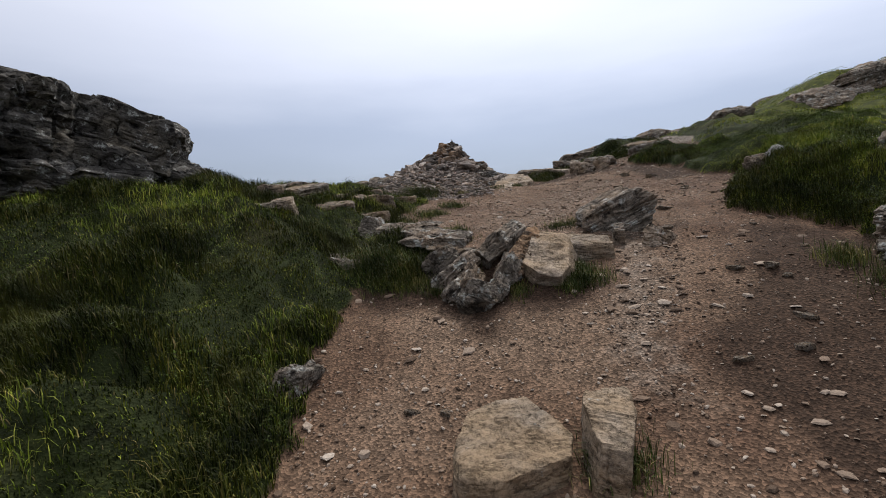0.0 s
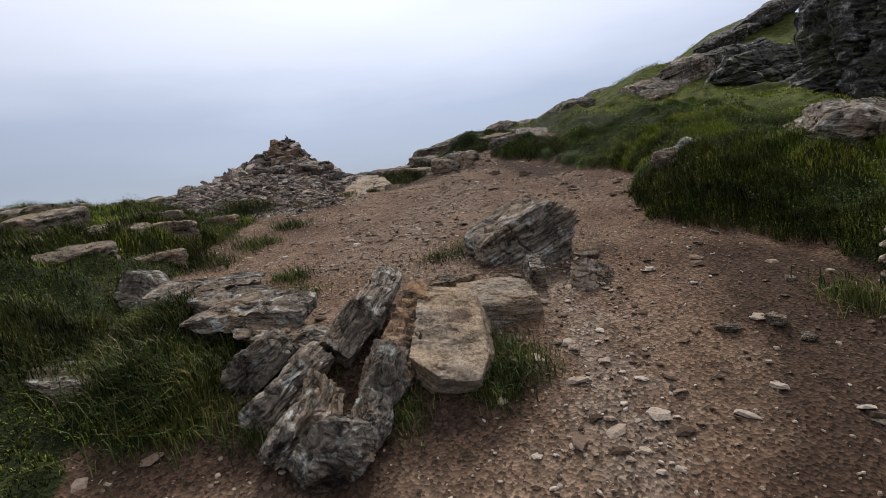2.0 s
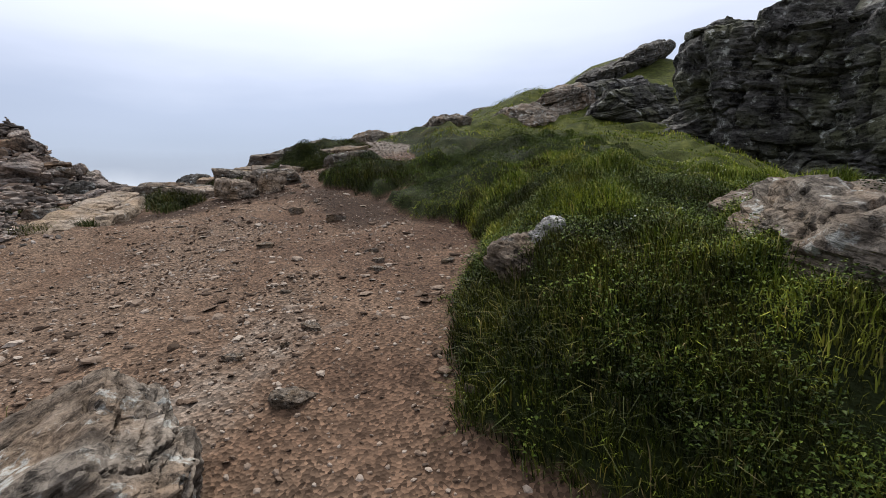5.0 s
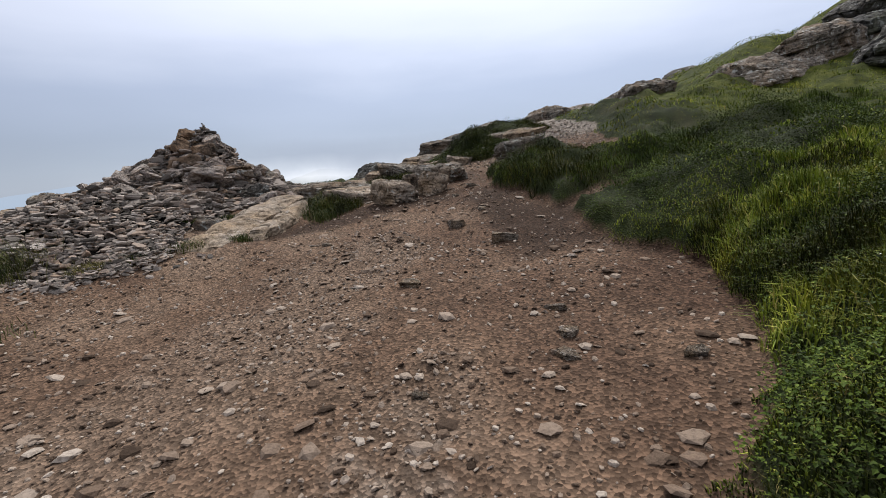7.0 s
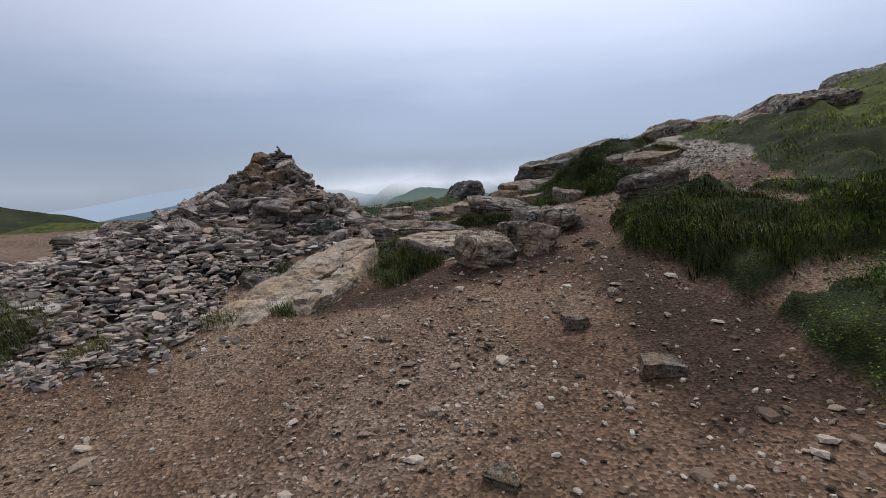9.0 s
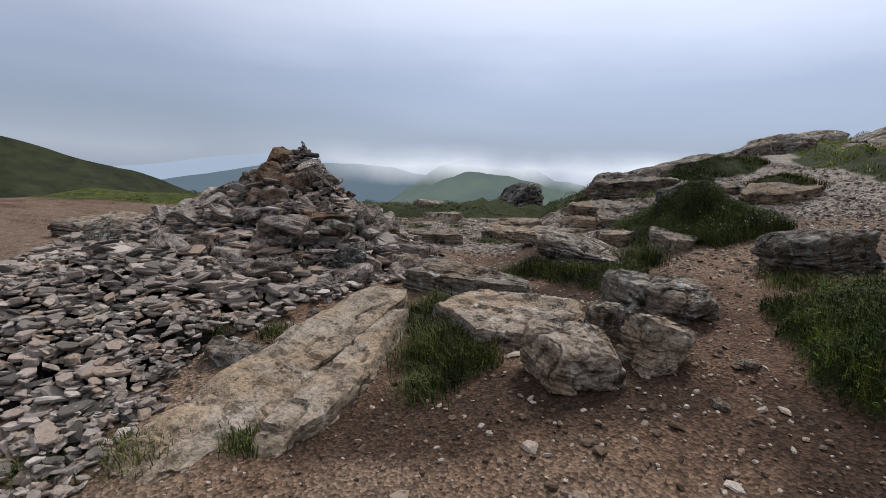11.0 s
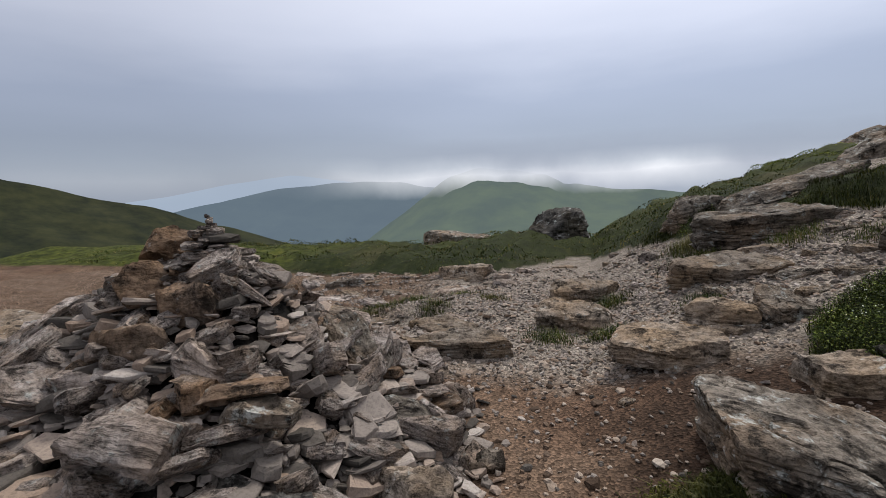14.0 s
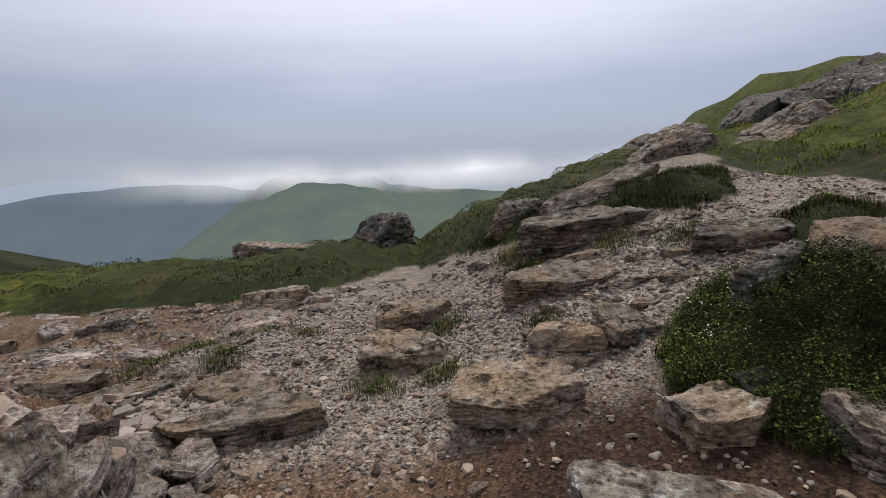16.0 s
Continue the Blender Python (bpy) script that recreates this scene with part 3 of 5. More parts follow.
def rock_data(name, half, seed, mat, n=24, layer=0.05, ragged=0.06, cuts=9, square=5.0, craggy=1.0, top_cut=0.75, planes=()):
    """A block of foliated rock: a squared boulder, cut by planes, split and stepped along its layers, with ledges on its top."""
    if n not in SPHERES:
        SPHERES[n] = cube_sphere(n)
    d, quads = SPHERES[n]
    rng = np.random.default_rng(seed)
    r = (np.abs(d) ** square).sum(1) ** (-1 / square)
    faces = [(*(rng.normal(size=3) * (1, 1, top_cut)), rng.uniform(0.66, 1.0)) for _ in range(cuts)] + list(planes)
    for nx, ny, nz, reach in faces:
        normal = np.array((nx, ny, nz))
        dot = d @ (normal / np.linalg.norm(normal))
        r = np.minimum(r, np.where(dot > 0.05, reach / np.maximum(dot, 0.05), 9))
    half = np.array(half, float)
    p = d * r[:, None] * half
    size = float(half.mean())
    o = rng.uniform(-50, 50, 3)
    q = p / size
    side = d.copy()
    side[:, 2] *= 0.12
    zero = np.zeros(len(d), np.int64)
    flank = np.sqrt(np.clip(1 - d[:, 2] ** 2, 0, 1))
    for bed, deep in ((layer * 1.25, 0.62), (layer * 0.4, 0.26)):
        s = p[:, 2] / bed + 1.1 * fbm(q[:, 0] * 1.1 + o[0], q[:, 1] * 1.1 + o[1], q[:, 2] * 1.1, 2, seed)
        s = s + 0.8 * vnoise(s * 0.6, o[2], 0, seed + 1)
        which, frac = np.floor(s), s - np.floor(s)
        reach = 0.45 * vhash(which.astype(np.int64), zero, zero, seed) + 1.2 * vnoise(q[:, 0] * 2.4 + o[0], q[:, 1] * 2.4, which * 3.1, seed + 3)
        groove = np.exp(-(np.minimum(frac, 1 - frac) / 0.13) ** 2) * np.clip(0.15 + 1.7 * vnoise(q[:, 0] * 1.6, q[:, 1] * 1.6 + o[1], which * 1.7, seed + 5), 0, 1.4)
        p = p + side * (flank * deep * ragged * size * (0.75 * reach - 0.9 * groove))[:, None]
    rough = fbm(q[:, 0] * 1.9 + o[0], q[:, 1] * 1.9 + o[1], q[:, 2] * 3.0 + o[2], 3, seed + 7) + 0.5 * np.abs(vnoise(q[:, 0] * 7, q[:, 1] * 7, q[:, 2] * 12, seed + 9))
    split = 1 - np.abs(vnoise(q[:, 0] * 2.3 + o[1], q[:, 1] * 2.3 + o[0], q[:, 2] * 2.0, seed + 11))
    p = p + d * (ragged * size * craggy * (0.45 * rough - 0.8 * smooth(0.88, 1.0, split)))[:, None]
    ledge = np.floor(3.2 * fbm(q[:, 0] * 0.7 + o[2], q[:, 1] * 1.7 + o[1], 0, 3, seed + 13) + 0.5)
    p[:, 2] += 0.22 * layer * ledge * smooth(0.35, 0.75, np.abs(d[:, 2])) * np.sign(d[:, 2])
    me = array_mesh(name, p, quads, mat)
    me.polygons.foreach_set("use_smooth", np.ones(len(quads), bool))
    me.set_sharp_from_angle(angle=radians(32))
    return me


def rock(name, label, x, y, up, half, turn, seed, mat, tilt=(0, 0), n=24, layer=0.05, ragged=0.07, cuts=9, category="rock", group="", **more):
    ob = new(name, rock_data(name, half, seed, mat, n, layer, ragged, cuts, **more))
    ob.matrix_world = pose(x, y, gz(x, y) + up, tilt[0], tilt[1], turn)
    return tagged(ob, label, category, group)


def slab_stone(name, seed, mat, sides=7, thick=0.3):
    """An angular flat stone about one across: a few long broken edges, one thin end, uneven faces."""
    rng = np.random.default_rng(seed)
    k = sides
    a = (np.arange(k) + rng.uniform(-0.38, 0.38, k)) / k * 2 * np.pi
    rad = rng.uniform(0.38, 0.58, k)
    ring = np.stack([np.cos(a) * rad * rng.uniform(1.0, 1.35), np.sin(a) * rad * rng.uniform(0.62, 0.92)], 1)
    wedge, roll = rng.normal(0, 0.45, 2), rng.normal(0, 0.10, 2)
    verts = []
    for level, inset in ((-0.5, 0.78), (-0.12 + rng.uniform(-0.2, 0.2), 1.0), (0.42, 0.95), (0.5, 0.80)):
        for q in ring:
            j = rng.normal(0, 0.028, 3)
            tall = np.clip(1 + wedge @ q, 0.35, 1.7)
            verts.append((q[0] * inset + j[0], q[1] * inset + j[1], level * thick * tall + j[2] * 0.7 + roll @ q * thick))
    verts.append((*rng.normal(0, 0.08, 2), thick * (0.5 + rng.uniform(-0.06, 0.1))))
    faces = [tuple(range(k))[::-1]] + [(3 * k + i, 3 * k + (i + 1) % k, 4 * k) for i in range(k)]
    for lv in range(3):
        for i in range(k):
            j = (i + 1) % k
            faces.append((lv * k + i, lv * k + j, (lv + 1) * k + j, (lv + 1) * k + i))
    me = bpy.data.meshes.new(name)
    me.from_pydata(verts, [], faces)
    me.materials.append(mat)
    return me


def scatter_stones(name, xs, ys, zs, sizes, mat, seed, flat=0.45, tilt=0.25):
    """Very many small stones in one mesh: squashed, jittered octahedra with cut tops."""
    rng = np.random.default_rng(seed)
    k = len(xs)
    a = np.arange(5) * 2 * np.pi / 5
    low = np.stack([np.cos(a), np.sin(a), np.full(5, -0.5)], 1)
    top = np.stack([np.cos(a + 0.3) * 0.72, np.sin(a + 0.3) * 0.72, np.full(5, 0.5)], 1)
    shape = np.concatenate([low, top])
    tris = [(5, 6, 7), (5, 7, 8), (5, 8, 9)] + [f for i in range(5) for f in ((i, (i + 1) % 5, 5 + i), ((i + 1) % 5, 5 + (i + 1) % 5, 5 + i))]
    p = shape[None] * rng.uniform(0.7, 1.3, (k, 10, 3)) * 0.5
    p[:, :, 0] *= rng.uniform(0.9, 1.5, (k, 1))
    p[:, :, 2] *= flat * rng.uniform(0.6, 1.6, (k, 1))
    t, g, s = rng.normal(0, tilt, (k, 1)), rng.normal(0, tilt, (k, 1)), rng.uniform(0, 2 * np.pi, (k, 1))
    p[:, :, 2] += t * p[:, :, 0] + g * p[:, :, 1]
    x = p[:, :, 0] * np.cos(s) - p[:, :, 1] * np.sin(s)
    y = p[:, :, 0] * np.sin(s) + p[:, :, 1] * np.cos(s)
    q = np.stack([x, y, p[:, :, 2]], 2) * sizes[:, None, None] + np.stack([xs, ys, zs], 1)[:, None]
    f = np.array(tris)[None] + (np.arange(k) * 10)[:, None, None]
    return new(name, array_mesh(name, q.reshape(-1, 3), f.reshape(-1, 3), mat))


def blades(name, xs, ys, zs, height, width, mat, seed, droop=0.6):
    """Grass: each blade a bent, tapering strip of three triangles."""
    rng = np.random.default_rng(seed)
    k = len(xs)
    h, w = height * rng.uniform(0.5, 1.35, k), width * rng.uniform(0.7, 1.4, k)
    a, b = rng.uniform(0, 2 * np.pi, k), np.abs(rng.normal(0.35, 0.3, k)) * droop + 0.15
    lean = np.stack([np.cos(a), np.sin(a), np.zeros(k)], 1)
    lean += np.array((-0.35, -0.15, 0))
    across = np.stack([-np.sin(a), np.cos(a), np.zeros(k)], 1) * (w / 2)[:, None]
    root = np.stack([xs, ys, zs], 1)
    up = np.array((0, 0, 1.0))
    mid = root + up * (h * 0.6)[:, None] + lean * (h * b * 0.35)[:, None]
    tip = root + up * (h * (1 - 0.35 * b))[:, None] + lean * (h * b)[:, None]
    v = np.stack([root - across, root + across, mid - across * 0.8, mid + across * 0.8, tip], 1)
    f = np.array([(0, 1, 3), (0, 3, 2), (2, 3, 4)])[None] + (np.arange(k) * 5)[:, None, None]
    return new(name, array_mesh(name, v.reshape(-1, 3), f.reshape(-1, 3), mat))


def leaves(name, xs, ys, zs, size, mat, seed, lift=0.06):
    """Low herbs: small folded leaves turned every way."""
    rng = np.random.default_rng(seed)
    k = len(xs)
    a, e = rng.uniform(0, 2 * np.pi, k), rng.uniform(-0.1, 0.9, k)
    s = size * rng.uniform(0.5, 1.5, k)
    fwd = np.stack([np.cos(a) * np.cos(e), np.sin(a) * np.cos(e), np.sin(e)], 1)
    side = np.stack([-np.sin(a), np.cos(a), np.zeros(k)], 1)
    root = np.stack([xs, ys, zs + rng.uniform(0, lift, k)], 1)
    v = np.stack([root, root + fwd * (0.5 * s)[:, None] + side * (0.36 * s)[:, None], root + fwd * s[:, None] - (0, 0, 0.004),
                  root + fwd * (0.5 * s)[:, None] - side * (0.36 * s)[:, None]], 1)
    v[:, 1, 2] += 0.12 * s
    v[:, 3, 2] += 0.12 * s
    f = np.array([(0, 1, 2), (0, 2, 3)])[None] + (np.arange(k) * 4)[:, None, None]
    return new(name, array_mesh(name, v.reshape(-1, 3), f.reshape(-1, 3), mat))


# ---- the ground: one sheet to the horizon ----
def ticks(lo, hi, step, far_lo, far_hi):
    mid = list(np.arange(lo, hi, step))
    s, p = step, lo
    while p > far_lo:
        s *= 1.13
        p -= s
        mid.insert(0, p)
    s, p = step, mid[-1]
    while p < far_hi:
        s *= 1.13
        p += s
        mid.append(p)
    return np.array(mid)


GX, GY = ticks(-3.0, 6.6, 0.055, -4000, 4000), ticks(1.6, 16.5, 0.055, -4000, 4500)
mx, my = np.meshgrid(GX, GY, indexing="ij")
fx, fy = mx.ravel(), my.ravel()
gi = np.arange(len(fx)).reshape(mx.shape)
ground_quads = np.stack([gi[:-1, :-1], gi[1:, :-1], gi[1:, 1:], gi[:-1, 1:]], -1).reshape(-1, 4)
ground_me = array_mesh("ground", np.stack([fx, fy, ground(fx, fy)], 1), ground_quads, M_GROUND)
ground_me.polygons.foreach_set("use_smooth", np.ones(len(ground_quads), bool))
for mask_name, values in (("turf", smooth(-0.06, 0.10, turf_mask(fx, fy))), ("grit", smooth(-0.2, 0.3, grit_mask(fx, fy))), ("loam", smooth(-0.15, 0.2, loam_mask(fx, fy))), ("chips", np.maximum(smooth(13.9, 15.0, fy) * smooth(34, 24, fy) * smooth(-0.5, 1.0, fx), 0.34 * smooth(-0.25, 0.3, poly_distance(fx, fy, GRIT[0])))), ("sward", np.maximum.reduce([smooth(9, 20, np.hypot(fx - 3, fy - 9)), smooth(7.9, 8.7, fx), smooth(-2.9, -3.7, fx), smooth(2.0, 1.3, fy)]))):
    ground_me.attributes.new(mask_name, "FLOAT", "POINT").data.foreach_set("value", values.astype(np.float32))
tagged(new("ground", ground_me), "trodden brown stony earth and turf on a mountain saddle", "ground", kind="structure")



def scatter_slabs(name, xs, ys, zs, sizes, kinds, mat, seed, tilt=12.0):
    """Many flat angular stones in one mesh, from a handful of cut shapes."""
    rng = np.random.default_rng(seed)
    verts, tris, count = [], [], 0
    shapes = []
    for me in kinds:
        v = np.array([q.co[:] for q in me.vertices])
        f = [(q.vertices[0], q.vertices[i], q.vertices[i + 1]) for q in me.polygons for i in range(1, len(q.vertices) - 1)]
        shapes.append((v, np.array(f)))
    for x, y, z, s in zip(xs, ys, zs, sizes):
        v, f = shapes[int(rng.integers(len(shapes)))]
        m = np.array(pose(0, 0, 0, rng.normal(-6, tilt), rng.normal(0, tilt), rng.uniform(0, 360)).to_3x3())
        verts.append((v * (s, s * rng.uniform(0.75, 1.1), s * rng.uniform(0.7, 1.3))) @ m.T + (x, y, z))
        tris.append(f + count)
        count += len(v)
    return new(name, array_mesh(name, np.concatenate(verts), np.concatenate(tris), mat))

# ---- distance ----
def far_slope(name, label, mat, bearings, crests, far, near, foot, seed, rough, category):
    """A distant slope: from its foot up to a crest line told by bearings and angles of height."""
    eye = np.array((2.5, 11.5, 3.6))
    az = np.linspace(bearings[0], bearings[-1], 120)
    el = np.interp(az, bearings, crests)
    rows = np.linspace(0, 1, 40)
    co = []
    for v in rows:
        dist = near + (far - near) * v
        ang = foot + (el - foot) * v ** 0.9
        ang = ang + rough * (1.0 - 0.5 * v) * fbm(az * 0.22, np.full_like(az, v * 6), 0, 5, seed) * min(1, 4 * v)
        a, e = np.radians(az), np.radians(ang)
        co.append(np.stack([eye[0] + dist * np.sin(a), eye[1] + dist * np.cos(a), eye[2] + dist * np.tan(e)], 1))
    co = np.concatenate(co)
    i = np.arange(len(co)).reshape(40, 120)
    q = np.stack([i[:-1, :-1], i[:-1, 1:], i[1:, 1:], i[1:, :-1]], -1).reshape(-1, 4)
    me = array_mesh(name, co, q, mat)
    me.polygons.foreach_set("use_smooth", np.ones(len(q), bool))
    return tagged(new(name, me), label, category, kind="structure")


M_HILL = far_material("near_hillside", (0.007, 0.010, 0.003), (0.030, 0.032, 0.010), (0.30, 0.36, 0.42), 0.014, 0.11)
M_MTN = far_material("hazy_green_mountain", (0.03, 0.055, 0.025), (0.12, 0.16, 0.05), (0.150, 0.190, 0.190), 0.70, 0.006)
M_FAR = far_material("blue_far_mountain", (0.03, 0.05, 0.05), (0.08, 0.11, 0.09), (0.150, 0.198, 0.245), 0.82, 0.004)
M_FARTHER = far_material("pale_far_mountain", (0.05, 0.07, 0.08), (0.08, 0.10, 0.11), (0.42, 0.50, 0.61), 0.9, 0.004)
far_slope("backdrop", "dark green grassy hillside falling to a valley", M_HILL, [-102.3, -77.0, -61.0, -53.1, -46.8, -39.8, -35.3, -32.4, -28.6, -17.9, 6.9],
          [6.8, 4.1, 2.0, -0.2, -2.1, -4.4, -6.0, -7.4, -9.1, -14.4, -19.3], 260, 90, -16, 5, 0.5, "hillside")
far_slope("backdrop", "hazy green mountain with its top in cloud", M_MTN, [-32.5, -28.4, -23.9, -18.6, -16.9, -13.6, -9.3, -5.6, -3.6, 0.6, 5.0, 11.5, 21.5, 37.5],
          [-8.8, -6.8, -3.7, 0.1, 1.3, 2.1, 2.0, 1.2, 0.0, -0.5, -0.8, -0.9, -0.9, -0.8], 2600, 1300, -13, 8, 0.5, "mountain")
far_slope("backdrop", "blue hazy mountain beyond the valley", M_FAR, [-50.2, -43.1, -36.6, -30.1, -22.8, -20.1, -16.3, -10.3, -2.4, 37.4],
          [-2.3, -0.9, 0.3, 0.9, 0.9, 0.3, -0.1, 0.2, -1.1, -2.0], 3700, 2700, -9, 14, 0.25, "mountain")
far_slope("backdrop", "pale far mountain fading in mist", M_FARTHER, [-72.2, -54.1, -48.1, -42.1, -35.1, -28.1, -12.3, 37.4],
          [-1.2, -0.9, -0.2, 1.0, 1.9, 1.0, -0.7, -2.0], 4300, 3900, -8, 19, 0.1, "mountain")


def cloud_sheet(name, label, bearings, low, full, colour, dist, seed, strength):
    """A bank of cloud that hangs over the mountains: opaque above, torn and thin at its lower edge."""
    m, n, l, bsdf = material(name + "_vapour")
    eye_z = 3.6
    geo = n.new("ShaderNodeNewGeometry").outputs["Position"]
    sep = n.new("ShaderNodeSeparateXYZ")
    l.new(geo, sep.inputs[0])
    torn = noise_node(n, l, geo, 0.0016, 5.0, 0.6)
    z = math_node(n, l, "MULTIPLY_ADD", math_node(n, l, "SUBTRACT", torn, 0.5), dist * 0.055)
    l.new(sep.outputs["Z"], z.node.inputs[2])
    z0, z1 = eye_z + dist * math.tan(radians(low)), eye_z + dist * math.tan(radians(full))
    fac = math_node(n, l, "DIVIDE", math_node(n, l, "SUBTRACT", z, z0), z1 - z0, True)
    fac = ramp_node(n, l, fac, [(0.0, (0, 0, 0)), (0.5, (strength * 0.5,) * 3), (1.0, (strength,) * 3)])
    gone = math_node(n, l, "DIVIDE", math_node(n, l, "SUBTRACT", z, z1), dist * 0.075, True)
    fac = mix_node(n, l, ramp_node(n, l, gone, [(0.15, (0, 0, 0)), (1.0, (1, 1, 1))]), fac, (0, 0, 0))
    sideways = math_node(n, l, "DIVIDE", math_node(n, l, "ADD", sep.outputs["X"], 0.56 * dist), 0.34 * dist, True)
    fac = mix_node(n, l, 1.0, fac, ramp_node(n, l, sideways, [(0.0, (0.1, 0.1, 0.1)), (1.0, (1, 1, 1))]), "MULTIPLY")
    glow, clear, mixer = n.new("ShaderNodeEmission"), n.new("ShaderNodeBsdfTransparent"), n.new("ShaderNodeMixShader")
    top = math_node(n, l, "DIVIDE", math_node(n, l, "SUBTRACT", z, z1), dist * 0.11, True)
    gap = ramp_node(n, l, noise_node(n, l, geo, 0.0011, 3.0), [(0.42, (0.25, 0.25, 0.25)), (0.6, (1, 1, 1))])
    l.new(mix_node(n, l, gap, (0.35, 0.39, 0.48), ramp_node(n, l, top, colour)), glow.inputs["Color"])
    l.new(fac, mixer.inputs[0])
    l.new(clear.outputs[0], mixer.inputs[1])
    l.new(glow.outputs[0], mixer.inputs[2])
    out = [x for x in n if x.bl_idname == "ShaderNodeOutputMaterial"][0]
    l.new(mixer.outputs[0], out.inputs["Surface"])
    n.remove(bsdf)
    az = np.radians(np.linspace(bearings[0], bearings[1], 40))
    hs = [z0 - dist * 0.03, z1 + dist * 0.12]
    co = np.concatenate([np.stack([2.5 + dist * np.sin(az), 11.5 + dist * np.cos(az), np.full_like(az, h)], 1) for h in hs])
    i = np.arange(80).reshape(2, 40)
    q = np.stack([i[0, :-1], i[0, 1:], i[1, 1:], i[1, :-1]], -1)
    ob = new(name, array_mesh(name, co, q, m))
    ob.visible_shadow = False
    return tagged(ob, label, "cloud", kind="structure")


cloud_sheet("backdrop", "bright torn edge of low cloud over the mountains", (-80, 40), -0.9, 1.5, [(0.0, (1.04, 1.05, 1.08)), (0.15, (0.70, 0.74, 0.80)), (0.4, (0.36, 0.40, 0.49)), (1.0, (0.37, 0.41, 0.50))], 2450, 3, 0.92)

# ---- the big rocks ----
def crag(label, blocks, mat, layer, group, category, n):
    """Bedded rock standing out of the hill: one thing, each jointed block a part of it."""
    whole = tagged(new(category), label, category, group)
    for k, (x, y, z, half, turn, tilt) in enumerate(blocks):
        ob = new("rock_block", rock_data("rock_block", half, 900 + 17 * k + len(blocks), mat, n, layer, 0.15, 9, square=7.0, craggy=0.9))
        ob.parent = whole
        ob.matrix_basis = pose(x, y, z, tilt[0], tilt[1], turn)
    return whole


crag("dark grey layered schist crag above the grass gully", [
    (14.75, 13.2, 4.15, (1.25, 1.2, 1.5), -30, (3, 6)), (15.7, 12.0, 4.25, (1.5, 1.4, 1.55), -40, (-3, 7)), (16.6, 10.2, 4.2, (1.7, 1.8, 1.9), -20, (4, 5)), (17.3, 7.8, 4.3, (1.8, 2.0, 2.1), -10, (-3, 6)),
    (17.7, 5.0, 4.4, (2.0, 2.2, 2.3), -5, (2, 6)), (15.6, 12.4, 2.4, (1.4, 1.6, 1.0), -30, (2, 8)), (16.2, 10.3, 1.9, (1.6, 1.9, 1.2), -25, (-2, 7)), (16.8, 7.6, 1.7, (1.6, 2.0, 1.3), -15, (3, 6)),
    (17.0, 4.5, 1.7, (1.8, 2.2, 1.4), 0, (0, 6)), (14.3, 14.0, 3.2, (1.5, 1.1, 0.7), -20, (4, 8)), (15.4, 10.7, 0.9, (1.0, 1.2, 0.6), -30, (0, 8)), (14.35, 13.1, 5.62, (0.75, 0.5, 0.2), -25, (2, 5)),
    (15.9, 11.6, 6.02, (0.8, 0.6, 0.2), -30, (0, 4)), (17.0, 9.2, 6.12, (0.9, 0.7, 0.25), -10, (0, 5)), (14.0, 15.9, 4.2, (1.8, 1.0, 0.75), 10, (4, -8)), (14.7, 18.3, 4.9, (2.2, 1.1, 0.7), 15, (3, -10))],
    M_CRAG, 0.16, "", "crag", 52)
for (x, y, up, half, turn, tilt, seed, size) in (
        (10.0, 21.4, 0.05, (1.5, 0.7, 0.4), 25, (0, -10), 11, 40), (14.6, 24.6, -0.25, (2.6, 1.4, 0.7), 30, (0, -12), 12, 40), (16.4, 20.5, -0.1, (2.2, 0.9, 0.25), 20, (0, -10), 13, 40),
        (20.5, 34.0, 0.0, (3.4, 2.2, 0.8), 30, (0, -12), 14, 48), (19.0, 37.5, 0.2, (3.0, 1.8, 0.9), 28, (0, -16), 26, 40), (23.5, 41.0, 0.2, (3.4, 2.0, 1.0), 30, (0, -18), 27, 40), (27.5, 39.5, -1.0, (4.6, 2.6, 1.2), 30, (0, -22), 20, 48), (32.5, 35.5, -0.8, (4.4, 2.8, 1.3), 30, (0, -22), 21, 48), (25.5, 30.0, -0.2, (3.4, 1.8, 0.9), 25, (0, -20), 22, 40),
        (18.0, 22.6, -0.1, (2.6, 1.0, 0.35), 30, (0, -16), 23, 40), (20.0, 23.6, -0.1, (2.8, 1.1, 0.4), 32, (0, -18), 24, 40), (22.4, 24.2, -0.1, (2.8, 1.2, 0.45), 30, (0, -16), 25, 40), (13.0, 17.4, 0.05, (2.0, 0.8, 0.35), 20, (0, -10), 15, 40), (11.0, 16.2, -0.05, (1.3, 0.6, 0.25), 15, (3, -8), 16, 32),
        (7.2, 21.0, 0.05, (1.0, 0.5, 0.28), 20, (0, -12), 17, 32), (9.0, 25.0, 0.1, (1.6, 0.8, 0.4), 25, (0, -8), 18, 32), (8.4, 16.6, 0.03, (1.0, 0.5, 0.24), 20, (0, -10), 19, 32)):
    rock("outcrop", "grey layered rock ledge in the grassy hillside", x, y, up - 0.35 * half[2], (half[0], half[1], half[2] * 1.35), turn, 120 + seed, M_DARK if seed in (12, 13, 14, 20, 21, 22, 23, 24, 25, 26, 27) else M_GREY, tilt, n=size, layer=0.14, ragged=0.09, group="ledges", square=4.5, craggy=1.2, top_cut=0.6)
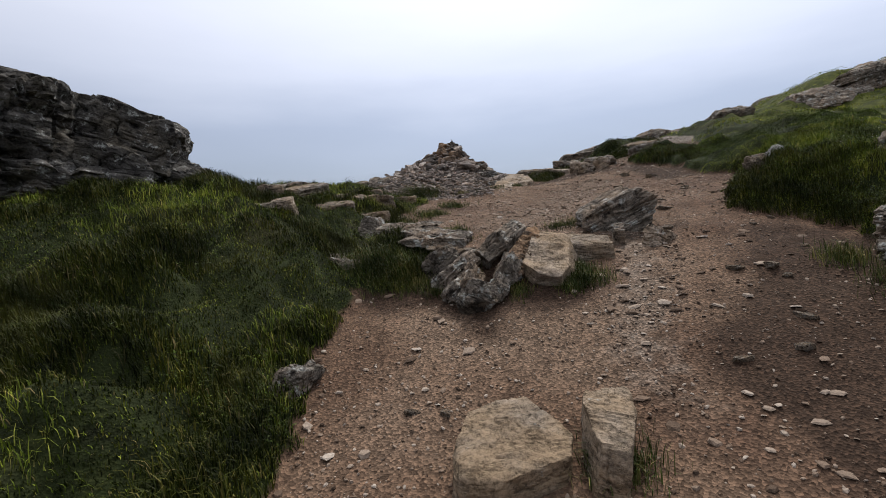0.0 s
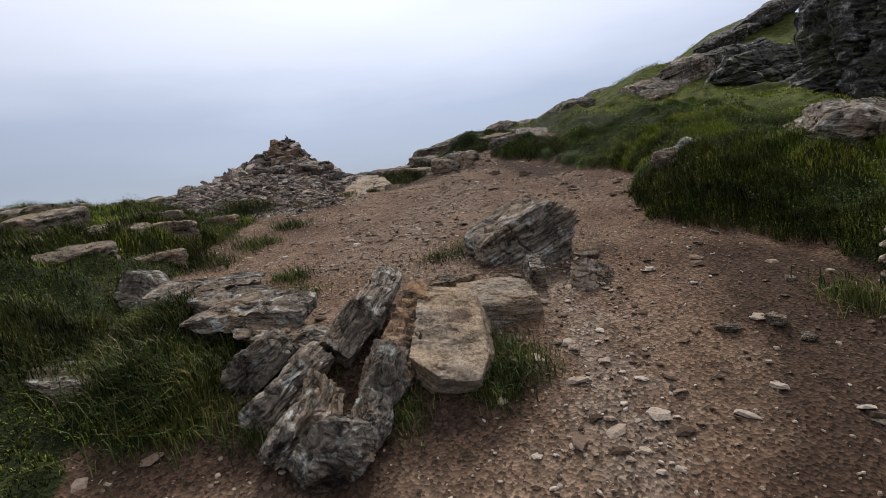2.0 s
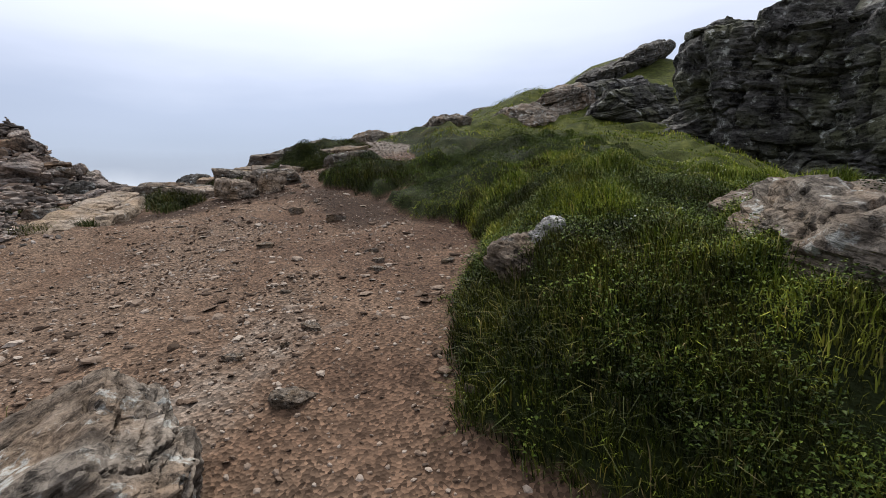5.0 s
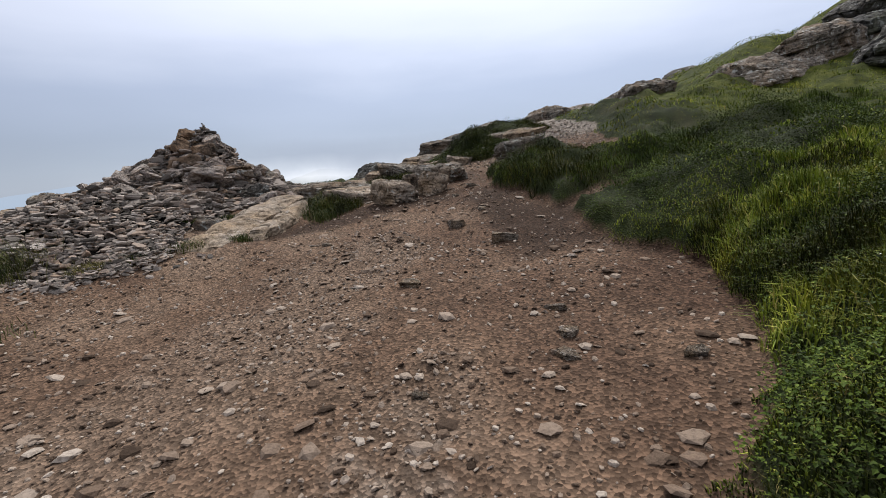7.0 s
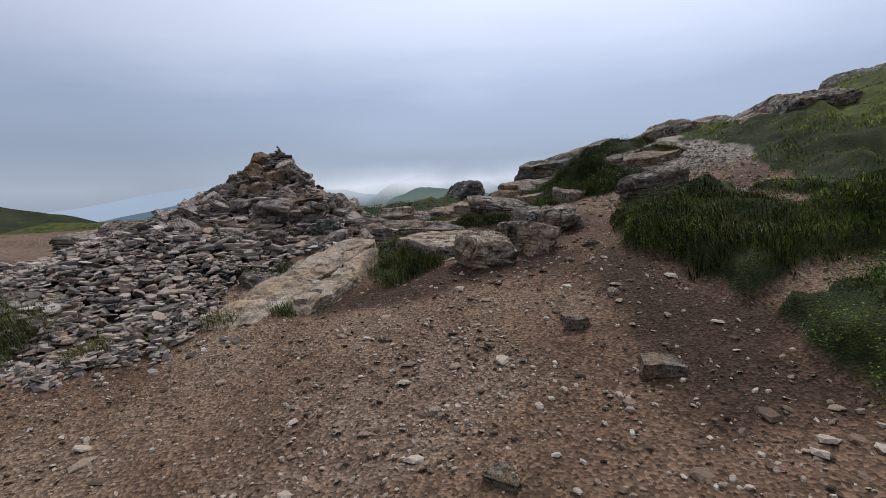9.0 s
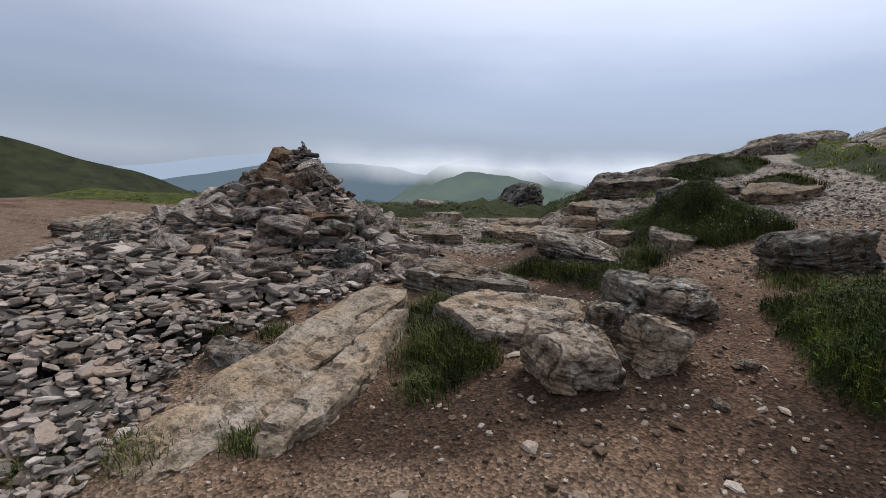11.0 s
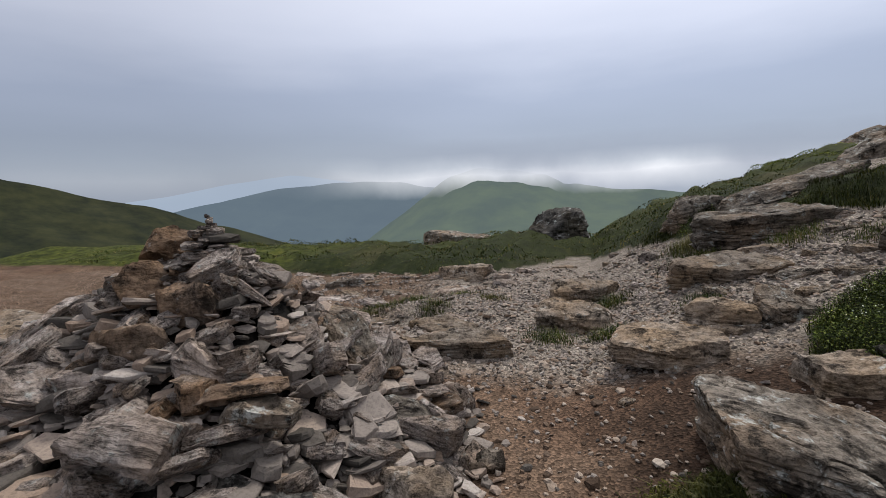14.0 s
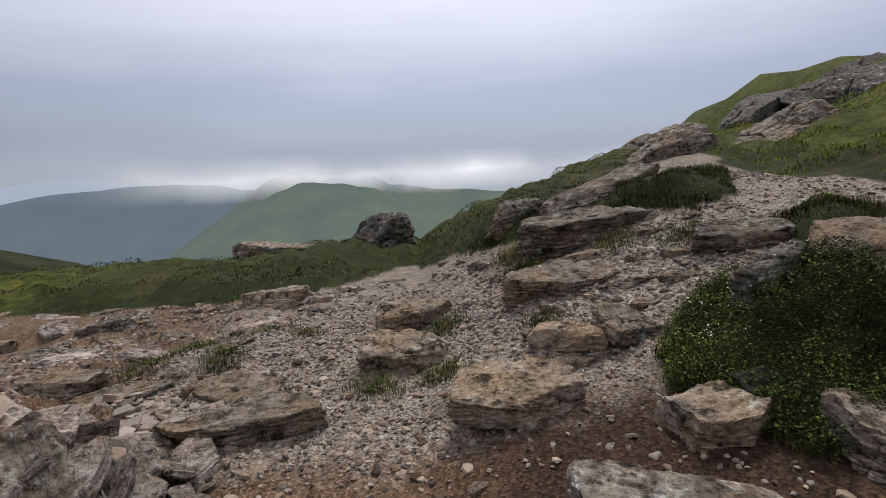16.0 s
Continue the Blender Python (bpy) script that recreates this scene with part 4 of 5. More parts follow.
crag("grey layered schist outcrop in deep grass", [
    (-3.95, 5.3, 2.50, (1.0, 0.95, 0.72), 15, (0, 10)), (-3.2, 6.1, 2.30, (0.8, 0.75, 0.66), 25, (4, 20)), (-2.85, 5.5, 1.95, (0.62, 0.6, 0.5), 20, (4, 22)), (-2.7, 6.4, 1.78, (0.62, 0.55, 0.5), 30, (6, 26)), (-3.2, 5.4, 1.85, (0.9, 0.8, 0.36), 10, (0, 10)),
    (-4.9, 6.2, 2.3, (1.2, 1.2, 0.7), -10, (0, 5)), (-3.6, 4.2, 2.2, (0.7, 0.6, 0.45), -10, (3, 8))], M_DARK, 0.10, "", "outcrop", 48)

crag("thin grey schist beds jutting over a grassy bank", [
    (1.02, 5.38, 1.13, (0.42, 0.22, 0.050), -14, (11, 3)), (1.30, 5.12, 1.06, (0.36, 0.20, 0.055), -20, (13, 5)), (0.96, 5.52, 1.19, (0.36, 0.16, 0.032), -8, (9, 2)), (1.10, 5.22, 0.99, (0.42, 0.24, 0.055), -12, (8, 4)),
    (1.40, 5.00, 0.97, (0.28, 0.15, 0.05), -24, (12, 8)), (1.62, 4.86, 0.88, (0.22, 0.13, 0.06), -30, (16, 12))], M_GREY, 0.03, "", "outcrop", 44)

ROCKS = [
    # name, label, x, y, up, half, turn, tilt, material, seed
    ("boulder", "dark pointed schist boulder sitting in the trodden path", 3.22, 5.94, 0.15, (0.39, 0.38, 0.15), 6, (4, -27), M_GREY, 201),
    ("flat_rock", "pale flat-topped rock half buried in the path", 2.08, 2.76, 0.03, (0.30, 0.34, 0.12), 10, (8, 0), M_RIB, 202),
    ("flat_rock", "grey split rock half buried in the path", 2.52, 2.84, 0.06, (0.15, 0.32, 0.15), -8, (6, 6), M_RIB, 203),
    ("flat_rock", "pale rust-streaked slab leaning on the bank", 2.38, 4.62, 0.10, (0.27, 0.37, 0.075), -8, (31, 8), M_RIB, 204),
    ("flat_rock", "flat tan slab at the top of the bank", 2.76, 5.10, 0.06, (0.30, 0.25, 0.07), 12, (6, 4), M_RIB, 205),
    ("flat_rock", "grey upright schist slab on edge", 2.02, 5.02, 0.06, (0.30, 0.17, 0.075), -112, (58, 20), M_GREY, 206),
    ("flat_rock", "grey upright schist slab on edge", 1.88, 4.80, 0.05, (0.25, 0.18, 0.085), -118, (46, 22), M_GREY, 207),
    ("boulder", "lichened grey rock at the foot of the bank", 1.82, 4.14, 0.09, (0.15, 0.12, 0.09), 40, (20, 24), M_GREY, 208),
    ("boulder", "lichened grey rock at the foot of the bank", 1.58, 4.52, 0.05, (0.22, 0.16, 0.08), -132, (38, 24), M_GREY, 209),
    ("flat_rock", "grey jagged slab leaning on the bank", 1.62, 4.26, 0.05, (0.15, 0.12, 0.07), -120, (40, 26), M_GREY, 275),
    ("flat_rock", "grey jagged slab leaning on the bank", 1.95, 4.28, 0.06, (0.12, 0.09, 0.06), -96, (46, 34), M_GREY, 276),
    ("flat_rock", "grey jagged slab leaning on the bank", 1.72, 4.36, 0.06, (0.20, 0.15, 0.08), -106, (50, 36), M_GREY, 270),
    ("flat_rock", "grey jagged slab leaning on the bank", 2.02, 4.46, 0.07, (0.18, 0.14, 0.07), -110, (52, 34), M_GREY, 271),
    ("flat_rock", "grey jagged slab leaning on the bank", 1.44, 4.72, 0.10, (0.20, 0.15, 0.08), -128, (36, 20), M_GREY, 272),
    ("flat_rock", "rust-streaked slab between leaning rocks", 2.16, 4.70, 0.09, (0.10, 0.34, 0.06), -12, (36, 20), M_RUST, 273),
    ("boulder", "upright dark rock in the grass", 0.44, 5.80, 0.06, (0.15, 0.12, 0.13), 0, (0, 14), M_GREY, 212),
    ("boulder", "big grey weathered boulder at the edge of the turf", 5.31, 4.18, -0.11, (0.58, 0.42, 0.26), 12, (0, -4), M_GREY, 213),
    ("boulder", "pale grey cracked boulder bedded in turf", 6.02, 5.82, -0.06, (0.54, 0.46, 0.16), 16, (16, -4), M_GREY, 214),
    ("boulder", "pale grey slab bedded in turf", 6.65, 6.45, -0.08, (0.5, 0.4, 0.16), 40, (0, -6), M_GREY, 215),
    ("stone", "white quartz stone poking out of the turf", 4.98, 6.50, 0.03, (0.09, 0.08, 0.15), 15, (20, 10), M_PALE, 216),
    ("flat_rock", "tan cracked stone sunk in the turf", 4.87, 6.44, 0.01, (0.18, 0.15, 0.08), 10, (34, 4), M_TAN, 217),
    ("flat_rock", "flat-topped grey schist block beside the path", 3.06, 11.74, -0.03, (0.54, 0.42, 0.12), 10, (6, 2), M_TAN, 218),
    ("boulder", "grey boulder wedged under a block", 3.44, 11.20, 0.04, (0.25, 0.22, 0.17), 20, (12, 6), M_TAN, 219),
    ("boulder", "tan boulder beside the path", 3.88, 11.36, 0.04, (0.17, 0.17, 0.17), 40, (0, 10), M_TAN, 220),
    ("stone", "grey stone wedged between blocks", 3.66, 11.62, 0.12, (0.13, 0.1, 0.09), 10, (0, 0), M_GREY, 221),
    ("boulder", "rounded grey schist slab in the bank", 3.98, 12.05, 0.07, (0.36, 0.24, 0.15), -14, (14, 0), M_GREY, 222),
    ("flat_rock", "long pointed grey slab lying by the cairn", 2.60, 12.50, 0.05, (0.54, 0.25, 0.12), -8, (8, 2), M_GREY, 223),
    ("flat_rock", "long grey slab tilted out of the turf", 3.48, 13.30, 0.0, (0.58, 0.28, 0.17), -14, (4, 6), M_GREY, 224),
    ("flat_rock", "pale smooth slab beside the upper path", 4.28, 13.70, 0.0, (0.26, 0.28, 0.11), 10, (8, 6), M_TAN, 225),
    ("flat_rock", "flat tan rock at the foot of a leafy hummock", 3.80, 14.04, 0.03, (0.24, 0.17, 0.08), 12, (6, -4), M_TAN, 296),
    ("flat_rock", "pale flat slab jutting over the path", 3.06, 14.64, 0.10, (0.36, 0.30, 0.06), -14, (4, -2), M_TAN, 226),
    ("stone", "pale stone behind a slab", 3.42, 14.98, 0.07, (0.24, 0.16, 0.09), 0, (0, 0), M_TAN, 227),
    ("boulder", "round-edged tan rock in the path", 2.34, 15.80, 0.03, (0.36, 0.24, 0.16), 6, (8, 0), M_TAN, 228),
    ("boulder", "grey-tan rock at a grassy step", 2.45, 16.70, 0.08, (0.40, 0.25, 0.15), 12, (6, 0), M_TAN, 229),
    ("stone", "grey stone at the foot of a hummock", 3.80, 14.95, 0.05, (0.2, 0.18, 0.11), 30, (10, 14), M_GREY, 230),
    ("boulder", "pointed lichened rock in a leafy hummock", 4.50, 14.62, -0.06, (0.22, 0.15, 0.17), 15, (0, -12), M_DARK, 231),
    ("stone", "grey stone in a leafy hummock", 4.15, 14.2, -0.07, (0.18, 0.11, 0.08), 10, (0, 0), M_DARK, 232),
    ("flat_rock", "layered grey ledge above the path", 4.32, 17.05, 0.10, (0.74, 0.34, 0.13), 8, (6, -6), M_GREY, 233),
    ("flat_rock", "tan ledge crossing the gravel", 3.70, 16.05, 0.03, (0.48, 0.28, 0.11), 8, (8, -4), M_TAN, 234),
    ("flat_rock", "grey ledge crossing the gravel", 5.05, 15.85, 0.04, (0.40, 0.25, 0.10), 0, (6, -6), M_GREY, 235),
    ("flat_rock", "long grey ledge along a grassy bank", 5.0, 18.15, 0.0, (1.0, 0.30, 0.15), 26, (0, -14), M_GREY, 236),
    ("boulder", "cracked grey rocks on the brink", 3.95, 18.5, -0.04, (0.5, 0.4, 0.22), 20, (0, -10), M_GREY, 237),
    ("stone", "small upright slab on the brink", 3.75, 17.00, 0.12, (0.08, 0.12, 0.16), 20, (0, 12), M_GREY, 238),
    ("flat_rock", "broad tan slab in the hillside", 5.70, 15.25, 0.0, (0.50, 0.36, 0.10), 5, (10, -6), M_TAN, 239),
    ("boulder", "grey lichened boulder on the far grass", 1.75, 21.90, 0.20, (0.62, 0.46, 0.40), 10, (0, -8), M_DARK, 241),
    ("flat_rock", "flat layered rock ledge on the far grass", -1.20, 24.60, 0.08, (1.3, 0.5, 0.22), -3, (0, 4), M_GREY, 242),
    ("boulder", "small rock on the far grass", 0.75, 24.20, 0.06, (0.45, 0.3, 0.22), 10, (0, 0), M_GREY, 243),
    ("flat_rock", "smooth tan bedrock slab rising to the cairn", 1.98, 11.35, -0.05, (0.27, 1.0, 0.14), -10, (11, 8), M_RIB, 244),
    ("flat_rock", "smooth tan bedrock rib beside the cairn", 2.28, 10.95, -0.06, (0.20, 0.95, 0.14), -6, (11, -4), M_RIB, 245),
    ("flat_rock", "ribbed tan bedrock at the foot of the cairn", 1.86, 10.55, -0.05, (0.24, 0.55, 0.12), -14, (12, 10), M_RIB, 295),
    ("boulder", "weathered grey stone beside the cairn", -1.50, 12.60, 0.15, (0.3, 0.24, 0.24), 20, (0, 0), M_GREY, 246),
    ("boulder", "weathered stone beyond the cairn", -1.05, 14.60, 0.15, (0.34, 0.26, 0.24), 50, (0, 0), M_GREY, 247),
    ("flat_rock", "flat pale bedrock behind the cairn", -3.20, 14.30, 0.0, (1.1, 0.7, 0.1), 10, (2, 4), M_TAN, 248),
    ("flat_rock", "flat pale bedrock behind the cairn", -2.30, 16.20, 0.0, (1.2, 0.6, 0.1), -8, (2, 2), M_TAN, 249),
    ("flat_rock", "flat tan slab at the cairn's back", 1.45, 14.75, 0.05, (0.50, 0.20, 0.07), 10, (3, 0), M_TAN, 250),
    ("flat_rock", "flat tan slab at the cairn's back", 1.20, 15.35, 0.06, (0.42, 0.22, 0.07), 4, (3, 3), M_TAN, 251),
    ("flat_rock", "pale slab sunk in grass", -0.25, 6.15, -0.02, (0.34, 0.20, 0.08), 15, (9, 0), M_TAN, 252),
    ("flat_rock", "pale slab sunk in grass", -0.65, 7.30, -0.02, (0.5, 0.24, 0.09), 8, (9, 0), M_TAN, 253),
    ("stone", "pale stone sunk in grass", -1.20, 6.50, 0.06, (0.18, 0.14, 0.12), 30, (0, 0), M_TAN, 254),
    ("flat_rock", "grey slab sunk in grass", 0.50, 4.85, -0.02, (0.24, 0.16, 0.07), 10, (6, 12), M_GREY, 255),
    ("flat_rock", "pale lichened slab sunk in grass", -0.10, 7.50, -0.03, (0.34, 0.19, 0.10), 0, (6, -5), M_TAN, 280),
    ("flat_rock", "pale lichened slab sunk in grass", -1.30, 7.90, -0.03, (0.42, 0.23, 0.13), 10, (9, -4), M_TAN, 281),
    ("flat_rock", "pale lichened slab sunk in grass", -0.50, 8.35, -0.03, (0.30, 0.17, 0.09), -11, (2, 0), M_TAN, 282),
    ("flat_rock", "pale lichened slab sunk in grass", -1.90, 8.90, -0.03, (0.50, 0.28, 0.15), 3, (2, -3), M_TAN, 283),
    ("flat_rock", "pale lichened slab sunk in grass", -0.90, 9.20, -0.03, (0.36, 0.20, 0.11), 19, (7, -2), M_TAN, 284),
    ("flat_rock", "pale lichened slab sunk in grass", 0.05, 8.90, -0.03, (0.26, 0.14, 0.08), -9, (6, -3), M_TAN, 285),
    ("flat_rock", "pale lichened slab sunk in grass", -2.40, 7.60, -0.03, (0.40, 0.22, 0.12), 1, (6, -3), M_TAN, 286),
    ("flat_rock", "pale lichened slab sunk in grass", -1.70, 9.90, -0.03, (0.42, 0.23, 0.13), 4, (6, 4), M_TAN, 287),
    ("flat_rock", "pale lichened slab sunk in grass", -2.90, 9.40, -0.03, (0.50, 0.28, 0.15), 8, (3, 3), M_GREY, 288),
    ("flat_rock", "pale lichened slab sunk in grass", 0.15, 6.80, -0.03, (0.22, 0.12, 0.07), 9, (5, -4), M_TAN, 289),
    ("flat_rock", "pale lichened slab sunk in grass", -0.60, 5.50, -0.03, (0.26, 0.14, 0.08), 15, (6, -5), M_TAN, 290),
    ("flat_rock", "pale lichened slab sunk in grass", -1.10, 10.10, -0.03, (0.30, 0.17, 0.09), 4, (2, -2), M_TAN, 291),
    ("stone", "tilted stone on the dirt bank", 0.72, 3.15, 0.02, (0.10, 0.22, 0.09), -20, (0, 20), M_GREY, 256),
    ("boulder", "grey boulder half out of the turf", 5.25, 12.95, 0.10, (0.40, 0.24, 0.18), 10, (0, -8), M_GREY, 257),
    ("stone", "upright shard at the foot of a boulder", 3.10, 5.36, 0.05, (0.07, 0.16, 0.10), -10, (20, 0), M_GREY, 258),
    ("stone", "grey shards beside the path", 3.42, 5.22, 0.04, (0.13, 0.10, 0.08), 40, (10, 20), M_TAN, 259),
    ("flat_rock", "thin flat stone on the path", 2.55, 5.62, 0.01, (0.20, 0.12, 0.04), 10, (0, 0), M_TAN, 260),
]
# faces that give single rocks their outline
CUT = {201: [(0.9, 0, 0.4, 0.92), (-0.3, -0.85, 0.2, 0.8)],
       204: [(0.9, -0.45, 0, 0.78), (-0.5, -0.85, 0, 0.80), (0.5, 0.8, 0, 0.95)], 223: [(0.45, 0.9, 0, 0.62), (0.5, -0.85, 0, 0.70)], 224: [(0.4, 0, 0.9, 0.8), (0.6, -0.8, 0, 0.9)],
       218: [(0.2, -0.85, 0.1, 0.86), (-0.8, 0.55, 0, 0.85)], 213: [(-0.5, -0.2, -0.8, 0.75), (0.1, -0.9, -0.4, 0.8)]}
for name, label, x, y, up, half, turn, tilt, mat, seed in ROCKS:
    near = y < 14 and abs(x - 3) < 3
    steep = max(abs(tilt[0]), abs(tilt[1])) > 30
    deep = half if steep else (half[0], half[1], half[2] * 1.5)
    rock(name, label, x, y, up if steep else up - 0.45 * half[2], deep, turn, seed, mat, tilt, n=60 if near else 26, layer=max(0.03, 0.24 * min(half)), ragged=0.06 if seed in (202, 203, 204, 205, 218, 244, 245, 295) else 0.17 if steep else 0.14, cuts=3 if seed in CUT else 7, planes=CUT.get(seed, ()),
         craggy=1.3 if seed in (244, 245, 295) else 0.6 if name == "flat_rock" else 0.9, category="rock" if name == "flat_rock" else name, square=4.5 if seed in (244, 245, 295) else 8.0 if name == "flat_rock" else 6.0, top_cut=0.06 if name == "flat_rock" else 0.5)

# broken bedrock and flat slabs on the saddle behind the cairn
FLAT = [rock_data("flat_rock", (0.5, 0.36, 0.17), 330 + k, (M_TAN, M_GREY, M_TAN, M_HEAP)[k % 4], 22, 0.05, 0.09, 14, square=8.0, craggy=0.8, top_cut=0.3) for k in range(8)]
rng = np.random.default_rng(55)
laid = []
for k in range(900):
    x, y = rng.uniform(-4.5, 5.2), rng.uniform(14.0, 19.0)
    s = rng.uniform(0.35, 1.0) * (1.0 if x < 2 else 0.6)
    if (x > 2.0 and y < 14.8) or float(poly_distance(np.array([x]), np.array([y]), HEAP)[0]) > -0.05 or float(turf_mask(np.array([x]), np.array([y]))[0]) > 0:
        continue
    if 1.5 < x < 3.3 and y < 18.0 and rng.random() < 0.93 or min([(x - a) ** 2 + (y - b) ** 2 - (0.42 * (s + c)) ** 2 for a, b, c in laid] or [1]) < 0:
        continue
    laid.append((x, y, s))
    ob = new("flat_rock", FLAT[k % 8])
    ob.matrix_world = pose(x, y, gz(x, y) - 0.10 * s, rng.normal(5, 5), rng.normal(0, 5), rng.normal(8, 25)) @ Matrix.Diagonal((s, s * 0.8, s, 1))
    tagged(ob, "flat slab of bedrock showing through the gravel", "rock", "bedrock slabs")

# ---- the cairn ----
# near-black core: the shade between the piled stones is put into its colour
M_CORE = rock_material("painted_gap_shade", (0.008, 0.007, 0.006), (0.02, 0.018, 0.016), (0.04, 0.036, 0.032), (0.03, 0.024, 0.018), 0.2, 0.0)
cairn = tagged(new("cairn"), "big cone of stacked grey and rusty flat stones", "cairn")
cairn.location = (PEAK[0], PEAK[1], gz(*PEAK))
to_cairn = Matrix.Translation(-cairn.location)


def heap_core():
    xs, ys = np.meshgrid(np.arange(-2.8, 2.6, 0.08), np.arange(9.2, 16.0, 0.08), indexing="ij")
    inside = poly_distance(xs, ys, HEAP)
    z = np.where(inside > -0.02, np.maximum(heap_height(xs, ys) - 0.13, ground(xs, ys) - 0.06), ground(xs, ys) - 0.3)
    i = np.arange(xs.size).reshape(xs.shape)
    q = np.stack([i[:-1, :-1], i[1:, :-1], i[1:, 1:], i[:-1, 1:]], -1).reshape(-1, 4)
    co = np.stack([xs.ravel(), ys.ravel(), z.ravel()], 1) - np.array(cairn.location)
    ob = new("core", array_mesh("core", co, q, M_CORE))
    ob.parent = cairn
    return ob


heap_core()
SLABS = [slab_stone("stone", 300 + k, M_RUST if k % 12 == 3 else M_HEAP, 6 + k % 4, (0.2, 0.26, 0.34, 0.46, 0.16)[k % 5]) for k in range(30)]


def lay(mesh, x, y, z, size, turn, tilt, label=""):
    ob = new("stone", mesh)
    ob.parent = cairn
    ob.matrix_basis = to_cairn @ pose(x, y, z, tilt[0], tilt[1], turn) @ Matrix.Diagonal((size[0], size[1], size[2], 1))
    return tagged(ob, label)


rng = np.random.default_rng(77)
spots = []
while len(spots) < 262:
    x, y = rng.uniform(-1.5, 2.3), rng.uniform(10.6, 15.4)
    r = math.hypot(x - PEAK[0], y - PEAK[1])
    if r > 1.75 or (y > PEAK[1] + 0.6 and rng.random() < 0.5) or float(poly_distance(np.array([x]), np.array([y]), HEAP)[0]) < 0.03:
        continue
    size = (0.15 + 0.27 * rng.random() ** 1.6) * (0.75 if r < 0.5 else 1.0)
    if min([(x - a) ** 2 + (y - b) ** 2 - (0.2 * (size + c)) ** 2 for a, b, c in spots] or [1]) < 0:
        continue
    spots.append((x, y, size))
for k, (x, y, size) in enumerate(spots):
    away = math.degrees(math.atan2(y - PEAK[1], x - PEAK[0]))
    z = float(heap_height(np.array([x]), np.array([y]))[0]) - 0.045 + rng.uniform(-0.02, 0.03)
    steep = rng.normal(24, 13)
    steep += 20 * (rng.random() < 0.15)
    lean_x, lean_y = -steep * math.sin(radians(away)), steep * math.cos(radians(away))
    lay(SLABS[int(rng.integers(30))], x, y, z, (size, size * rng.uniform(0.8, 1.1), size * rng.uniform(0.7, 1.25)), rng.uniform(0, 360), (-lean_x, lean_y))
# the hand-laid top, and the stones that stand out
for level in range(14):
    z = 2.95 + 0.033 * level
    reach = max(0.02, 0.9 * (3.38 - z))
    count = max(1, round(2 * math.pi * reach / 0.24))
    for k in range(count):
        a = 2 * math.pi * (k + 0.5 * (level % 2)) / count + rng.normal(0, 0.1)
        s = rng.uniform(0.17, 0.25) if level < 6 else 0.20 - 0.024 * (level - 6)
        off = reach * 0.62 if count > 1 else 0.01
        lay(SLABS[int(rng.integers(30))], PEAK[0] + off * math.cos(a), PEAK[1] + off * math.sin(a), z, (s, s * 0.9, 0.11), rng.uniform(0, 360), (rng.normal(0, 6), rng.normal(0, 6)))
